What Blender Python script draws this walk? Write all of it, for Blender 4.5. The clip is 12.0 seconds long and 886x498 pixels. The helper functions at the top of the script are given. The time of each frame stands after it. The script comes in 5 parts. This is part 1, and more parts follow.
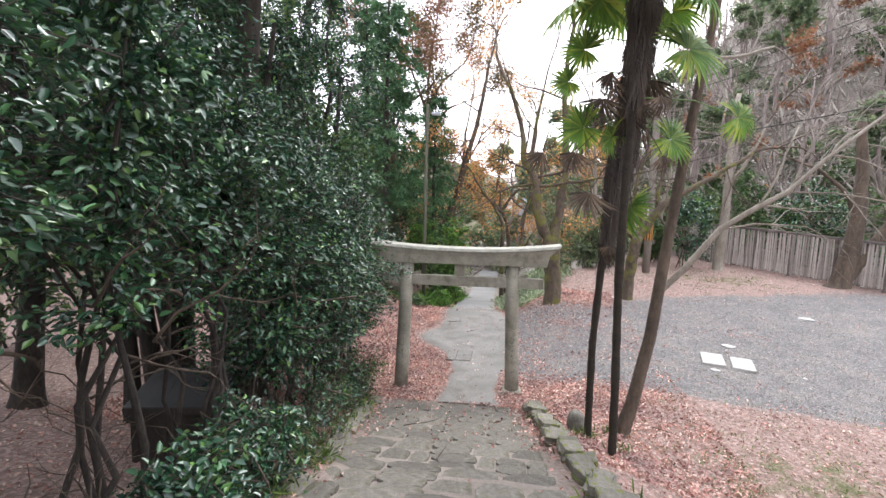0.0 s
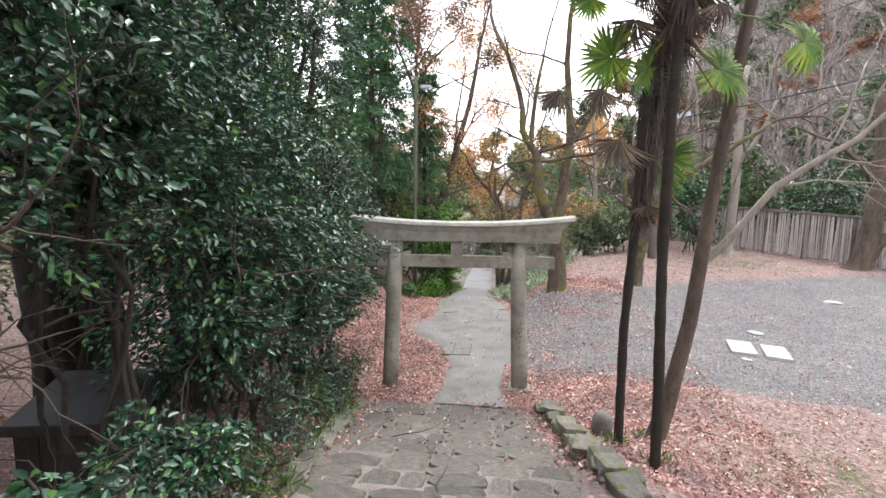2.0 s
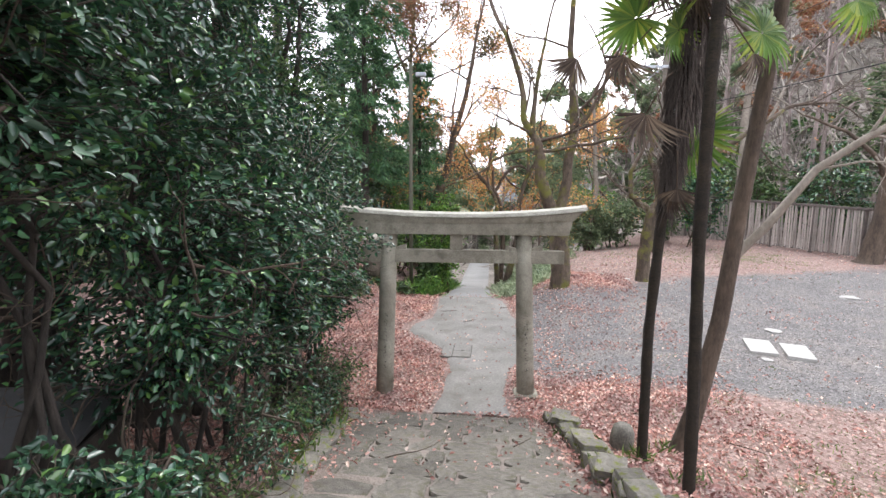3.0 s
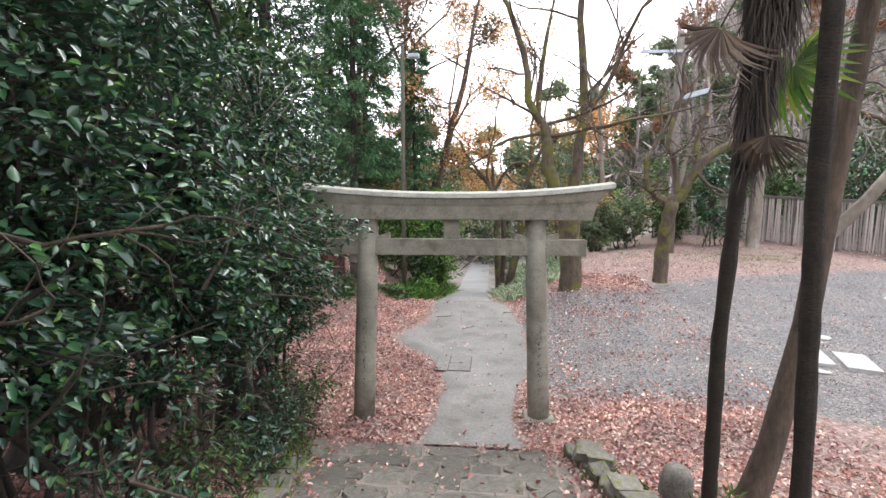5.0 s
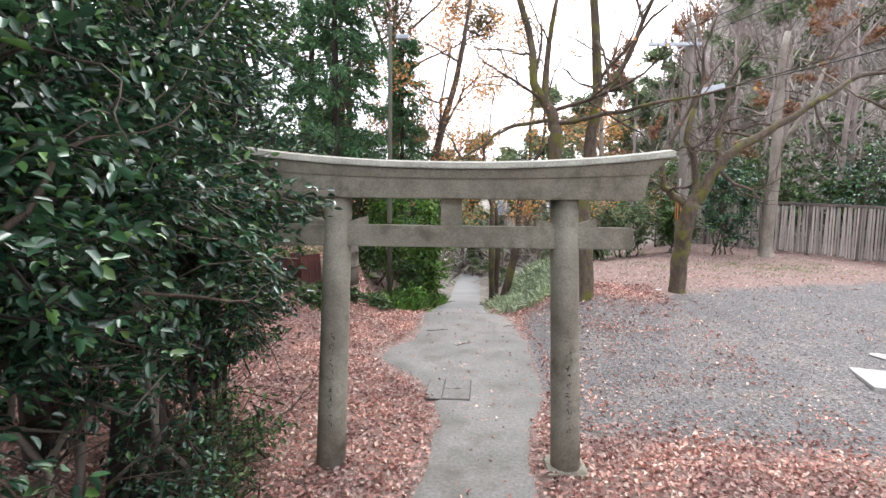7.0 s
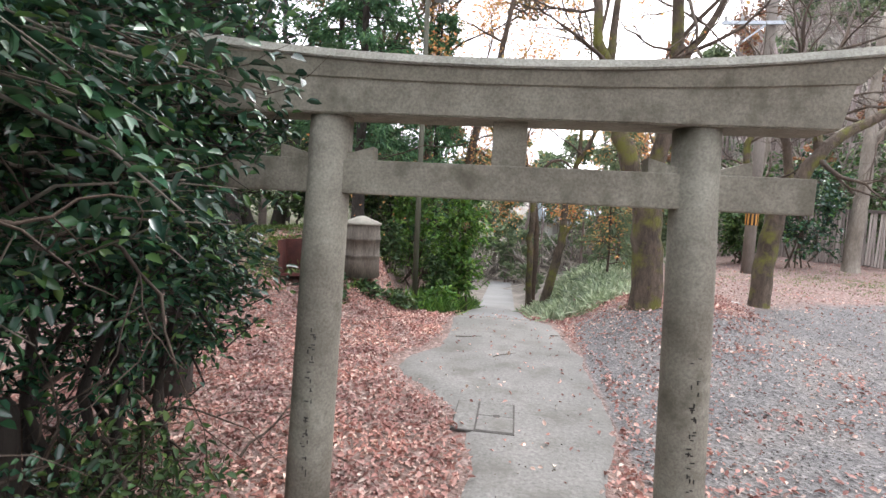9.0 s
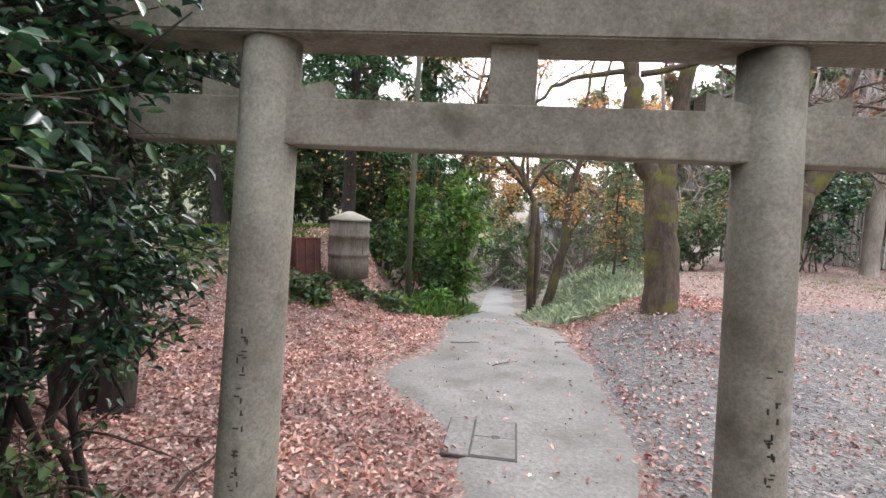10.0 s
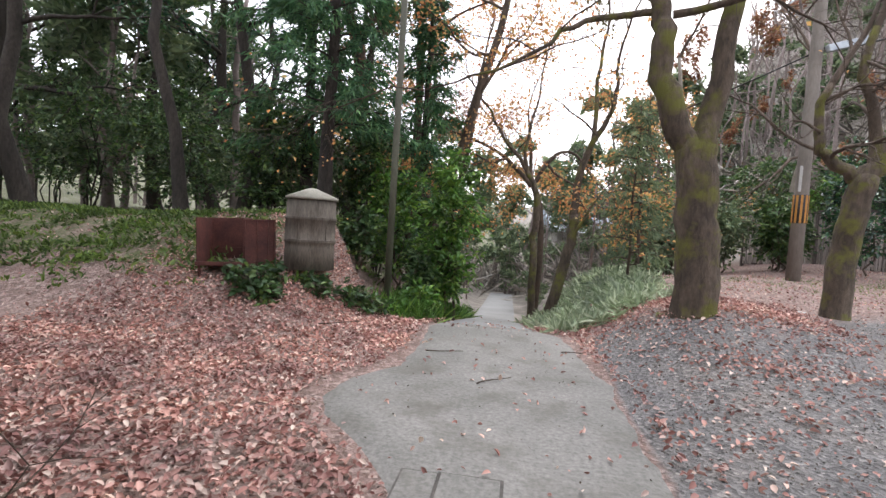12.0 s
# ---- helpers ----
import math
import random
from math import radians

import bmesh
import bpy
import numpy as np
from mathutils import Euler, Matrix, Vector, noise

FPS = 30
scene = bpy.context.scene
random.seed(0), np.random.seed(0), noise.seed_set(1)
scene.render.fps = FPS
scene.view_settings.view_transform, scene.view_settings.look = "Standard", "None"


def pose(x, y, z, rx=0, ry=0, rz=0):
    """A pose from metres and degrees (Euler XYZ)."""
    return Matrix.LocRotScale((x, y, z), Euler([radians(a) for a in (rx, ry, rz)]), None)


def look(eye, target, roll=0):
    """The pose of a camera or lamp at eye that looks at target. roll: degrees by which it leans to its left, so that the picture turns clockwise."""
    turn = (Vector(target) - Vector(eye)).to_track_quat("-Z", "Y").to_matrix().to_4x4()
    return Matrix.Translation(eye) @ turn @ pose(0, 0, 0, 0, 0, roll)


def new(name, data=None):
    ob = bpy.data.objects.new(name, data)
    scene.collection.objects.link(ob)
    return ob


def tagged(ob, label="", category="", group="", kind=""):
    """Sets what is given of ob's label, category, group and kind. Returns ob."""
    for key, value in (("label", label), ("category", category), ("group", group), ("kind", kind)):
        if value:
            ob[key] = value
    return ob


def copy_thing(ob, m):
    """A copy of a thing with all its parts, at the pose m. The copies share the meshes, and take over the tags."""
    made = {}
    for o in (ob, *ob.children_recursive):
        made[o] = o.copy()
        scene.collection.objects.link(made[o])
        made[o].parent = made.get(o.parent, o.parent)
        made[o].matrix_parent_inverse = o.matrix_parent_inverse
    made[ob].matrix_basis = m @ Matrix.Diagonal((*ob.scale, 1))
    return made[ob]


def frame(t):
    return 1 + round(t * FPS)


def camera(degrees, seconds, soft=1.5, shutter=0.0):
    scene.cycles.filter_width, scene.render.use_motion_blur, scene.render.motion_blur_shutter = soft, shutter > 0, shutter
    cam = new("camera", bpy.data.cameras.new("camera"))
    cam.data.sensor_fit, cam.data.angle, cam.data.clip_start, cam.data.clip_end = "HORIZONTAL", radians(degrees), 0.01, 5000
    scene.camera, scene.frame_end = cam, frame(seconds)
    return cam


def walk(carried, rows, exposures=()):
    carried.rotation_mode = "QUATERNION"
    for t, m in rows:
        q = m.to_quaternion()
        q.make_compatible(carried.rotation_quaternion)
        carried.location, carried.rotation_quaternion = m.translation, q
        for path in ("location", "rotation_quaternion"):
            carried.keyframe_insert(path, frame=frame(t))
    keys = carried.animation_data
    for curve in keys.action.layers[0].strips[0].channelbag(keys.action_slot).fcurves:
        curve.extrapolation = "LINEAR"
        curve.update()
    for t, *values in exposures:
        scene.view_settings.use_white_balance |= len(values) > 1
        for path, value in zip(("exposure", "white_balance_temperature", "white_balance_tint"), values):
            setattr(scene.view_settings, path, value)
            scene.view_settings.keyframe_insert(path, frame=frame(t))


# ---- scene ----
cam = camera(82.5, 12.0)
PATH = [
    (0, (1.12, 0.182, 3.787), (0.857, 2.15, 3.547), 1.6),
    (0.5, (0.907, 0.521, 3.562), (0.688, 2.494, 3.32), 1.7),
    (1, (0.861, 0.797, 3.524), (0.65, 2.771, 3.278), 1.2),
    (1.5, (0.951, 1.117, 3.479), (0.716, 3.087, 3.23), 0.8),
    (2, (0.918, 1.487, 3.29), (0.688, 3.458, 3.037), 0.7),
    (2.5, (0.837, 1.832, 3.189), (0.623, 3.805, 2.938), 0.5),
    (3, (0.8, 2.169, 3.152), (0.587, 4.14, 2.888), 0.4),
    (5, (0.729, 3.55, 2.763), (0.52, 5.524, 2.526), 0.1),
    (5.5, (0.624, 3.966, 2.645), (0.449, 5.946, 2.425), 1.1),
    (6, (0.626, 4.246, 2.586), (0.457, 6.228, 2.376), 0.6),
    (6.5, (0.637, 4.616, 2.507), (0.47, 6.6, 2.315), 0.5),
    (7, (0.499, 5.026, 2.389), (0.338, 7.011, 2.203), 0.7),
    (8.8, (0.297, 6.482, 1.952), (0.02, 8.457, 1.799), 3.0),
    (9, (0.28, 6.591, 1.952), (0.0, 8.565, 1.791), 2.9),
    (9.5, (0.195, 6.922, 1.901), (-0.086, 8.897, 1.753), 3.3),
    (10, (0.266, 7.313, 1.757), (-0.014, 9.289, 1.624), 3.0),
    (10.5, (0.286, 7.682, 1.666), (0.005, 9.659, 1.551), 3.3),
    (11, (0.288, 8.067, 1.604), (0.008, 10.044, 1.487), 3.3),
    (11.5, (0.366, 8.462, 1.532), (0.073, 10.437, 1.417), 3.4),
    (12, (0.36, 8.838, 1.406), (0.066, 10.813, 1.299), 3.8),
]
walk(cam, [(t, look(eye, target, roll)) for t, eye, target, roll in PATH], ((0, 1.35), (7, 1.35), (9.5, 1.43), (12, 1.06)))

# ---- world and light: a bright overcast late-autumn day ----
world = bpy.data.worlds.new("overcast_sky")
scene.world = world
world.use_nodes = True
wn = world.node_tree.nodes
wl = world.node_tree.links
wn.clear()
sky = wn.new("ShaderNodeTexSky")
sky.sky_type = "NISHITA"
sky.sun_disc = False
sky.sun_elevation, sky.sun_rotation = radians(38), radians(20)
sky.air_density, sky.dust_density, sky.ozone_density = 1.0, 4.0, 1.0
cloud = wn.new("ShaderNodeMix")
cloud.data_type = "RGBA"
cloud.inputs[0].default_value = 0.85
cloud.inputs[7].default_value = (11.4, 11.5, 12.6, 1)
back = wn.new("ShaderNodeBackground")
back.inputs[1].default_value = 0.12
wout = wn.new("ShaderNodeOutputWorld")
wl.new(sky.outputs[0], cloud.inputs[6])
wl.new(cloud.outputs[2], back.inputs[0])
wl.new(back.outputs[0], wout.inputs[0])
sun = new("sun", bpy.data.lights.new("sun", "SUN"))
sun.data.energy, sun.data.angle, sun.data.color = 0.9, radians(25), (1, 0.98, 0.96)
sun.matrix_world = look((4, 10, 20), (0, 0, 0))

# ---- small tools ----
rs = np.random.RandomState


def sm(v):
    v = min(1.0, max(0.0, v))
    return v * v * (3 - 2 * v)


def mesh_from(name, verts, faces, smooth=False):
    me = bpy.data.meshes.new(name)
    me.from_pydata([tuple(v) for v in verts], [], faces)
    if smooth:
        me.polygons.foreach_set("use_smooth", [True] * len(me.polygons))
    me.update()
    return me


def mesh_np(name, verts, faces, smooth=False):
    """A mesh from an (n, 3) and an (m, k) array."""
    me = bpy.data.meshes.new(name)
    n, (m, k) = len(verts), faces.shape
    me.vertices.add(n)
    me.vertices.foreach_set("co", np.ascontiguousarray(verts, np.float32).ravel())
    me.loops.add(m * k)
    me.loops.foreach_set("vertex_index", np.ascontiguousarray(faces, np.int32).ravel())
    me.polygons.add(m)
    me.polygons.foreach_set("loop_start", np.arange(0, m * k, k, dtype=np.int32))
    me.polygons.foreach_set("loop_total", np.full(m, k, np.int32))
    if smooth:
        me.polygons.foreach_set("use_smooth", np.ones(m, bool))
    me.update(calc_edges=True)
    return me


def thing(name, place, label, category, group="", kind=""):
    ob = new(name)
    ob.empty_display_size = 0.2
    ob.matrix_basis = place if isinstance(place, Matrix) else pose(*place)
    return tagged(ob, label, category, group, kind)


def part(name, data, material, parent=None, label=""):
    if isinstance(data, bmesh.types.BMesh):
        me = bpy.data.meshes.new(name)
        data.to_mesh(me)
        data.free()
    else:
        me = data
    if material and not me.materials:
        me.materials.append(material)
    ob = new(name, me)
    if parent:
        ob.parent = parent
    if label:
        ob["label"] = label
    return ob


def box(cx, cy, cz, sx, sy, sz, bevel=0.006, bm=None, turn=None, jitter=0.0):
    """A bevelled box, added to bm."""
    bm = bm or bmesh.new()
    m = Matrix.Translation((cx, cy, cz)) @ (turn or Matrix()) @ Matrix.Diagonal((sx, sy, sz, 1))
    vs = bmesh.ops.create_cube(bm, size=1, matrix=m)["verts"]
    if jitter:
        for v in vs:
            v.co += Vector((random.uniform(-1, 1), random.uniform(-1, 1), random.uniform(-1, 1))) * jitter
    if bevel:
        edges = list({e for v in vs for e in v.link_edges})
        bmesh.ops.bevel(bm, geom=edges, offset=bevel, segments=2, affect="EDGES", profile=0.6)
    return bm


def lathe(profile, sides=24, bm=None, at=(0, 0, 0)):
    """A turned solid from (radius, z) pairs."""
    bm = bm or bmesh.new()
    rings = []
    for r, z in profile:
        rings.append([bm.verts.new((at[0] + r * math.cos(a), at[1] + r * math.sin(a), at[2] + z)) for a in (2 * math.pi * k / sides for k in range(sides))])
    for a, b in zip(rings, rings[1:]):
        for k in range(sides):
            f = bm.faces.new((a[k], a[(k + 1) % sides], b[(k + 1) % sides], b[k]))
            f.smooth = True
    bm.faces.new(rings[0][::-1])
    bm.faces.new(rings[-1])
    return bm


def tubes(lines, sides_of):
    """Tapered tubes along (points, radii) lines, as vertices and faces."""
    verts, faces = [], []
    for n, (pts, rad) in enumerate(lines):
        k = sides_of(rad[0])
        first = len(verts)
        side = None
        for i, p in enumerate(pts):
            d = (pts[min(i + 1, len(pts) - 1)] - pts[max(i - 1, 0)])
            if d.length < 1e-6:
                d = Vector((0, 0, 1))
            d.normalize()
            if side is None:
                side = d.orthogonal().normalized()
            else:
                side = (side - d * side.dot(d))
                side = side.normalized() if side.length > 1e-5 else d.orthogonal().normalized()
            up = d.cross(side)
            for j in range(k):
                a = 2 * math.pi * j / k
                verts.append(p + (side * math.cos(a) + up * math.sin(a)) * rad[i])
        for i in range(len(pts) - 1):
            a, b = first + i * k, first + (i + 1) * k
            for j in range(k):
                faces.append((a + j, a + (j + 1) % k, b + (j + 1) % k, b + j))
        faces.append(tuple(range(first + (len(pts) - 1) * k, first + len(pts) * k)))
    return verts, faces


def rings(r):
    return 14 if r > 0.12 else 9 if r > 0.05 else 6 if r > 0.02 else 4 if r > 0.006 else 3


def wander(rng, p, d, length, r0, r1, segs, bend, lift=0.0):
    """A crooked line of branch."""
    pts, rad = [p.copy()], [r0]
    d = d.normalized()
    for i in range(segs):
        d = (d + Vector(rng.normal(0, bend, 3)) + Vector((0, 0, lift))).normalized()
        p = p + d * (length / segs)
        pts.append(p.copy())
        rad.append(r0 + (r1 - r0) * (i + 1) / segs)
    return pts, rad, d


def grow(rng, p, d, length, r, level, out, tips, bend=0.16, kids=(3, 5), spread=0.75, lift=0.03, shrink=0.62):
    """A limb with its smaller limbs, down to level 0, whose lines go to tips."""
    segs = 5 if level > 1 else 4 if level == 1 else 3
    pts, rad, end = wander(rng, p, d, length, r, r * (0.55 if level else 0.3), segs, bend, lift)
    out.append((pts, rad))
    if level == 0:
        tips.append(pts)
        return
    for n in range(rng.randint(kids[0], kids[1] + 1)):
        f = 1.0 if n == 0 else rng.uniform(0.3, 0.95)
        i = min(len(pts) - 1, max(1, int(round(f * segs))))
        way = (pts[i] - pts[i - 1]).normalized()
        off = Vector(rng.normal(0, 1, 3))
        off = (off - way * off.dot(way)).normalized()
        w = spread * rng.uniform(0.5, 1.2) * (0.5 if n == 0 else 1)
        grow(rng, pts[i], way + off * w, length * shrink * rng.uniform(0.75, 1.2), max(0.003, rad[i] * (0.8 if n == 0 else 0.62)), level - 1, out, tips, bend, kids, spread, lift, shrink)


def leaf_mesh(name, rng, places, length, width, up=0.8, droop=0.3, fine=True, vary=0.35, along=None):
    """Many leaves, each folded along its rib, as one mesh."""
    c = np.asarray(places, float)
    n = len(c)
    nor = rng.normal(0, 1, (n, 3)) * (1 - up * 0.6)
    nor[:, 2] += up
    nor /= np.linalg.norm(nor, axis=1)[:, None]
    d = rng.normal(0, 1, (n, 3)) if along is None else np.asarray(along, float) + rng.normal(0, 0.35, (n, 3))
    d[:, 2] -= droop
    d -= nor * (d * nor).sum(1)[:, None]
    d /= np.linalg.norm(d, axis=1)[:, None] + 1e-9
    s = np.cross(d, nor)
    L = (length * (1 + rng.uniform(-vary, vary, n)))[:, None]
    W = L * (width / length) * rng.uniform(0.85, 1.15, n)[:, None]
    fold = nor * W * 0.28
    sag = -nor * L * 0.12
    if fine:
        v = np.stack([c, c + d * L * 0.28 + s * W * 0.42 + fold, c + d * L * 0.66 + s * W * 0.38 + fold + sag * 0.4, c + d * L + sag,
                      c + d * L * 0.66 - s * W * 0.38 + fold + sag * 0.4, c + d * L * 0.28 - s * W * 0.42 + fold], 1)
        f = np.array([[0, 1, 2, 3], [0, 3, 4, 5]])
    else:
        v = np.stack([c, c + d * L * 0.45 + s * W * 0.5 + fold, c + d * L + sag, c + d * L * 0.45 - s * W * 0.5 + fold], 1)
        f = np.array([[0, 1, 2], [0, 2, 3]])
    k = v.shape[1]
    faces = (np.arange(n)[:, None, None] * k + f[None]).reshape(-1, f.shape[1])
    return mesh_np(name, v.reshape(-1, 3), faces)


def on_lines(rng, lines, count, spread, lo=0.2):
    """Points strewn round lines of twig, and the twigs' ways."""
    pick = rng.randint(0, len(lines), count)
    out, ways = np.zeros((count, 3)), np.zeros((count, 3))
    for n, k in enumerate(pick):
        ln = lines[k]
        f = rng.uniform(lo, 1) * (len(ln) - 1)
        i = min(int(f), len(ln) - 2)
        a, b = ln[i], ln[i + 1]
        out[n] = a + (b - a) * (f - i)
        ways[n] = (b - a).normalized()
    return out + rng.normal(0, spread, (count, 3)), ways


# ---- materials ----
def shader(name):
    m = bpy.data.materials.new(name)
    m.use_nodes = True
    nt = m.node_tree
    return m, nt.nodes, nt.links, nt.nodes["Principled BSDF"]


def ramp_of(nodes, stops):
    r = nodes.new("ShaderNodeValToRGB")
    while len(r.color_ramp.elements) < len(stops):
        r.color_ramp.elements.new(0.5)
    for e, (at, col) in zip(r.color_ramp.elements, stops):
        e.position, e.color = at, (*col, 1)
    return r


def noise_of(nodes, links, scale, detail=6, rough=0.6, stretch=None):
    co = nodes.new("ShaderNodeTexCoord")
    t = nodes.new("ShaderNodeTexNoise")
    t.inputs["Scale"].default_value, t.inputs["Detail"].default_value, t.inputs["Roughness"].default_value = scale, detail, rough
    if stretch:
        mp = nodes.new("ShaderNodeMapping")
        mp.inputs["Scale"].default_value = stretch
        links.new(co.outputs["Object"], mp.inputs[0])
        links.new(mp.outputs[0], t.inputs[0])
    else:
        links.new(co.outputs["Object"], t.inputs[0])
    return t


def mixed(nodes, links, fac, a, b, mode="MIX"):
    x = nodes.new("ShaderNodeMix")
    x.data_type, x.blend_type = "RGBA", mode
    for slot, val in ((0, fac), (6, a), (7, b)):
        if isinstance(val, (int, float)):
            x.inputs[slot].default_value = val
        elif isinstance(val, tuple):
            x.inputs[slot].default_value = (*val, 1)
        else:
            links.new(val, x.inputs[slot])
    return x.outputs[2]


def surface(name, coarse, fine, rough=0.85, scale=3.0, fine_scale=40.0, bump=0.4, bump_dist=0.01, metal=0.0, stretch=None, random_tint=0.0, moss=None):
    """Two scales of colour, fine relief, and moss on what faces up if wanted."""
    m, nodes, links, bsdf = shader(name)
    n1 = noise_of(nodes, links, scale, 5, 0.6, stretch)
    n2 = noise_of(nodes, links, fine_scale, 8, 0.7, stretch)
    r1 = ramp_of(nodes, [(0.32, coarse[0]), (0.68, coarse[1])])
    r2 = ramp_of(nodes, [(0.35, (1 - fine,) * 3), (0.65, (1 + fine,) * 3)])
    links.new(n1.outputs[0], r1.inputs[0])
    links.new(n2.outputs[0], r2.inputs[0])
    col = mixed(nodes, links, 1.0, r1.outputs[0], r2.outputs[0], "MULTIPLY")
    if moss:
        col_moss, lo, hi, sc = moss
        n3 = noise_of(nodes, links, sc, 4, 0.65)
        r3 = ramp_of(nodes, [(lo, (0, 0, 0)), (hi, (1, 1, 1))])
        links.new(n3.outputs[0], r3.inputs[0])
        col = mixed(nodes, links, r3.outputs[0], col, col_moss)
    if random_tint:
        info = nodes.new("ShaderNodeObjectInfo")
        r4 = ramp_of(nodes, [(0, (1 - random_tint,) * 3), (1, (1 + random_tint,) * 3)])
        links.new(info.outputs["Random"], r4.inputs[0])
        col = mixed(nodes, links, 1.0, col, r4.outputs[0], "MULTIPLY")
    links.new(col, bsdf.inputs["Base Color"])
    bsdf.inputs["Roughness"].default_value, bsdf.inputs["Metallic"].default_value = rough, metal
    b = nodes.new("ShaderNodeBump")
    b.inputs["Strength"].default_value, b.inputs["Distance"].default_value = bump, bump_dist
    links.new(n2.outputs[0], b.inputs["Height"])
    links.new(b.outputs[0], bsdf.inputs["Normal"])
    return m


def foliage(name, stops, rough=0.45, through_light=0.25, gloss=0.5):
    """Leaves whose colour differs from leaf to leaf and from clump to clump."""
    m, nodes, links, bsdf = shader(name)
    geo = nodes.new("ShaderNodeNewGeometry")
    r = ramp_of(nodes, stops)
    links.new(geo.outputs["Random Per Island"], r.inputs[0])
    n = noise_of(nodes, links, 1.3, 3)
    r2 = ramp_of(nodes, [(0.3, (0.55, 0.57, 0.6)), (0.7, (1.4, 1.4, 1.25))])
    links.new(n.outputs[0], r2.inputs[0])
    col = mixed(nodes, links, 1.0, r.outputs[0], r2.outputs[0], "MULTIPLY")
    links.new(col, bsdf.inputs["Base Color"])
    bsdf.inputs["Roughness"].default_value = rough
    bsdf.inputs["Specular IOR Level"].default_value = gloss
    tr = nodes.new("ShaderNodeBsdfTranslucent")
    links.new(col, tr.inputs[0])
    mx = nodes.new("ShaderNodeMixShader")
    mx.inputs[0].default_value = through_light
    links.new(bsdf.outputs[0], mx.inputs[1])
    links.new(tr.outputs[0], mx.inputs[2])
    links.new(mx.outputs[0], nodes["Material Output"].inputs[0])
    return m


M_STONE = surface("weathered_torii_stone", ((0.175, 0.161, 0.127), (0.3, 0.284, 0.232)), 0.26, 0.9, 3.4, 70, 0.45, 0.006, moss=((0.095, 0.087, 0.06), 0.53, 0.72, 2.8))
# torii stone made paler: sky light on the tilted top, put into the colour
M_STONE_TOP = surface("sky_lit_top_stone", ((0.27, 0.265, 0.225), (0.42, 0.41, 0.355)), 0.28, 0.9, 7, 70, 0.35, 0.006)
M_SLAB = surface("step_stone", ((0.09, 0.082, 0.069), (0.19, 0.176, 0.15)), 0.34, 0.85, 5.5, 50, 0.8, 0.014, random_tint=0.24, moss=((0.085, 0.08, 0.042), 0.52, 0.7, 3.4))
M_KERB = surface("mossy_kerb_stone", ((0.112, 0.105, 0.09), (0.203, 0.188, 0.158)), 0.3, 0.9, 4, 40, 0.7, 0.015, random_tint=0.25, moss=((0.12, 0.135, 0.0225), 0.5, 0.6, 2.6))
M_CONC = surface("old_concrete", ((0.144, 0.14, 0.127), (0.214, 0.205, 0.19)), 0.3, 0.9, 1.3, 30, 0.5, 0.008, moss=((0.107, 0.1, 0.0842), 0.5, 0.72, 1.7))
M_CONC_DARK = surface("dark_joint", ((0.06, 0.055, 0.05), (0.1, 0.09, 0.08)), 0.2, 0.95, 6, 40)
M_WHITE = surface("pale_slab", ((0.313, 0.308, 0.288), (0.378, 0.374, 0.353)), 0.12, 0.8, 4, 30, 0.3, 0.005)
M_DRUM = surface("drum_concrete", ((0.065, 0.054, 0.043), (0.155, 0.132, 0.106)), 0.32, 0.9, 6, 45, 0.6, 0.01, stretch=(1.5, 1.5, 0.3))
M_DRUM_LID = surface("drum_lid_concrete", ((0.23, 0.218, 0.179), (0.32, 0.307, 0.256)), 0.2, 0.9, 5, 50, 0.4, 0.006)
M_RUST = surface("maroon_rust", ((0.055, 0.02, 0.018), (0.13, 0.045, 0.035)), 0.3, 0.7, 4, 50, 0.4, 0.004, metal=0.2)
M_BARK = surface("brown_bark", ((0.0459, 0.0332, 0.0244), (0.115, 0.0849, 0.0627)), 0.35, 0.95, 3, 22, 0.9, 0.03, stretch=(1, 1, 0.3))
M_BARK_MOSS = surface("mossy_bark", ((0.05, 0.036, 0.026), (0.125, 0.095, 0.07)), 0.4, 0.95, 3, 18, 1.0, 0.04, stretch=(1, 1, 0.35), moss=((0.12, 0.117, 0.025), 0.49, 0.62, 2.4))
M_BARK_PALE = surface("pale_bark", ((0.145, 0.123, 0.0978), (0.264, 0.234, 0.196)), 0.25, 0.9, 3, 26, 0.5, 0.01, stretch=(1, 1, 0.4))
M_BARK_GREY = surface("grey_twigs", ((0.136, 0.11, 0.098), (0.261, 0.213, 0.197)), 0.25, 0.95, 2, 20, 0.4, 0.01)
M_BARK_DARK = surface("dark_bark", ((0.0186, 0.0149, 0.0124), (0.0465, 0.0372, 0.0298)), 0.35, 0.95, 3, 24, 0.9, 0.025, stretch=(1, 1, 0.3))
M_PALM = surface("palm_trunk", ((0.0126, 0.00936, 0.00648), (0.0306, 0.0216, 0.013)), 0.4, 0.95, 5, 40, 1.0, 0.02, stretch=(1, 1, 2.5), moss=((0.036, 0.0324, 0.0072), 0.58, 0.7, 2))
M_FIBRE = surface("palm_fibre", ((0.026, 0.02, 0.017), (0.1, 0.082, 0.07)), 0.4, 0.95, 4, 60, 0.6, 0.01, stretch=(3, 3, 0.3))
M_FENCE = surface("weathered_slat", ((0.242, 0.21, 0.189), (0.389, 0.352, 0.326)), 0.25, 0.9, 2.5, 40, 0.5, 0.006, stretch=(3, 3, 0.25), random_tint=0.35)
M_FENCE_DARK = surface("dark_fence_rail", ((0.06, 0.05, 0.045), (0.13, 0.11, 0.1)), 0.25, 0.9, 3, 40)
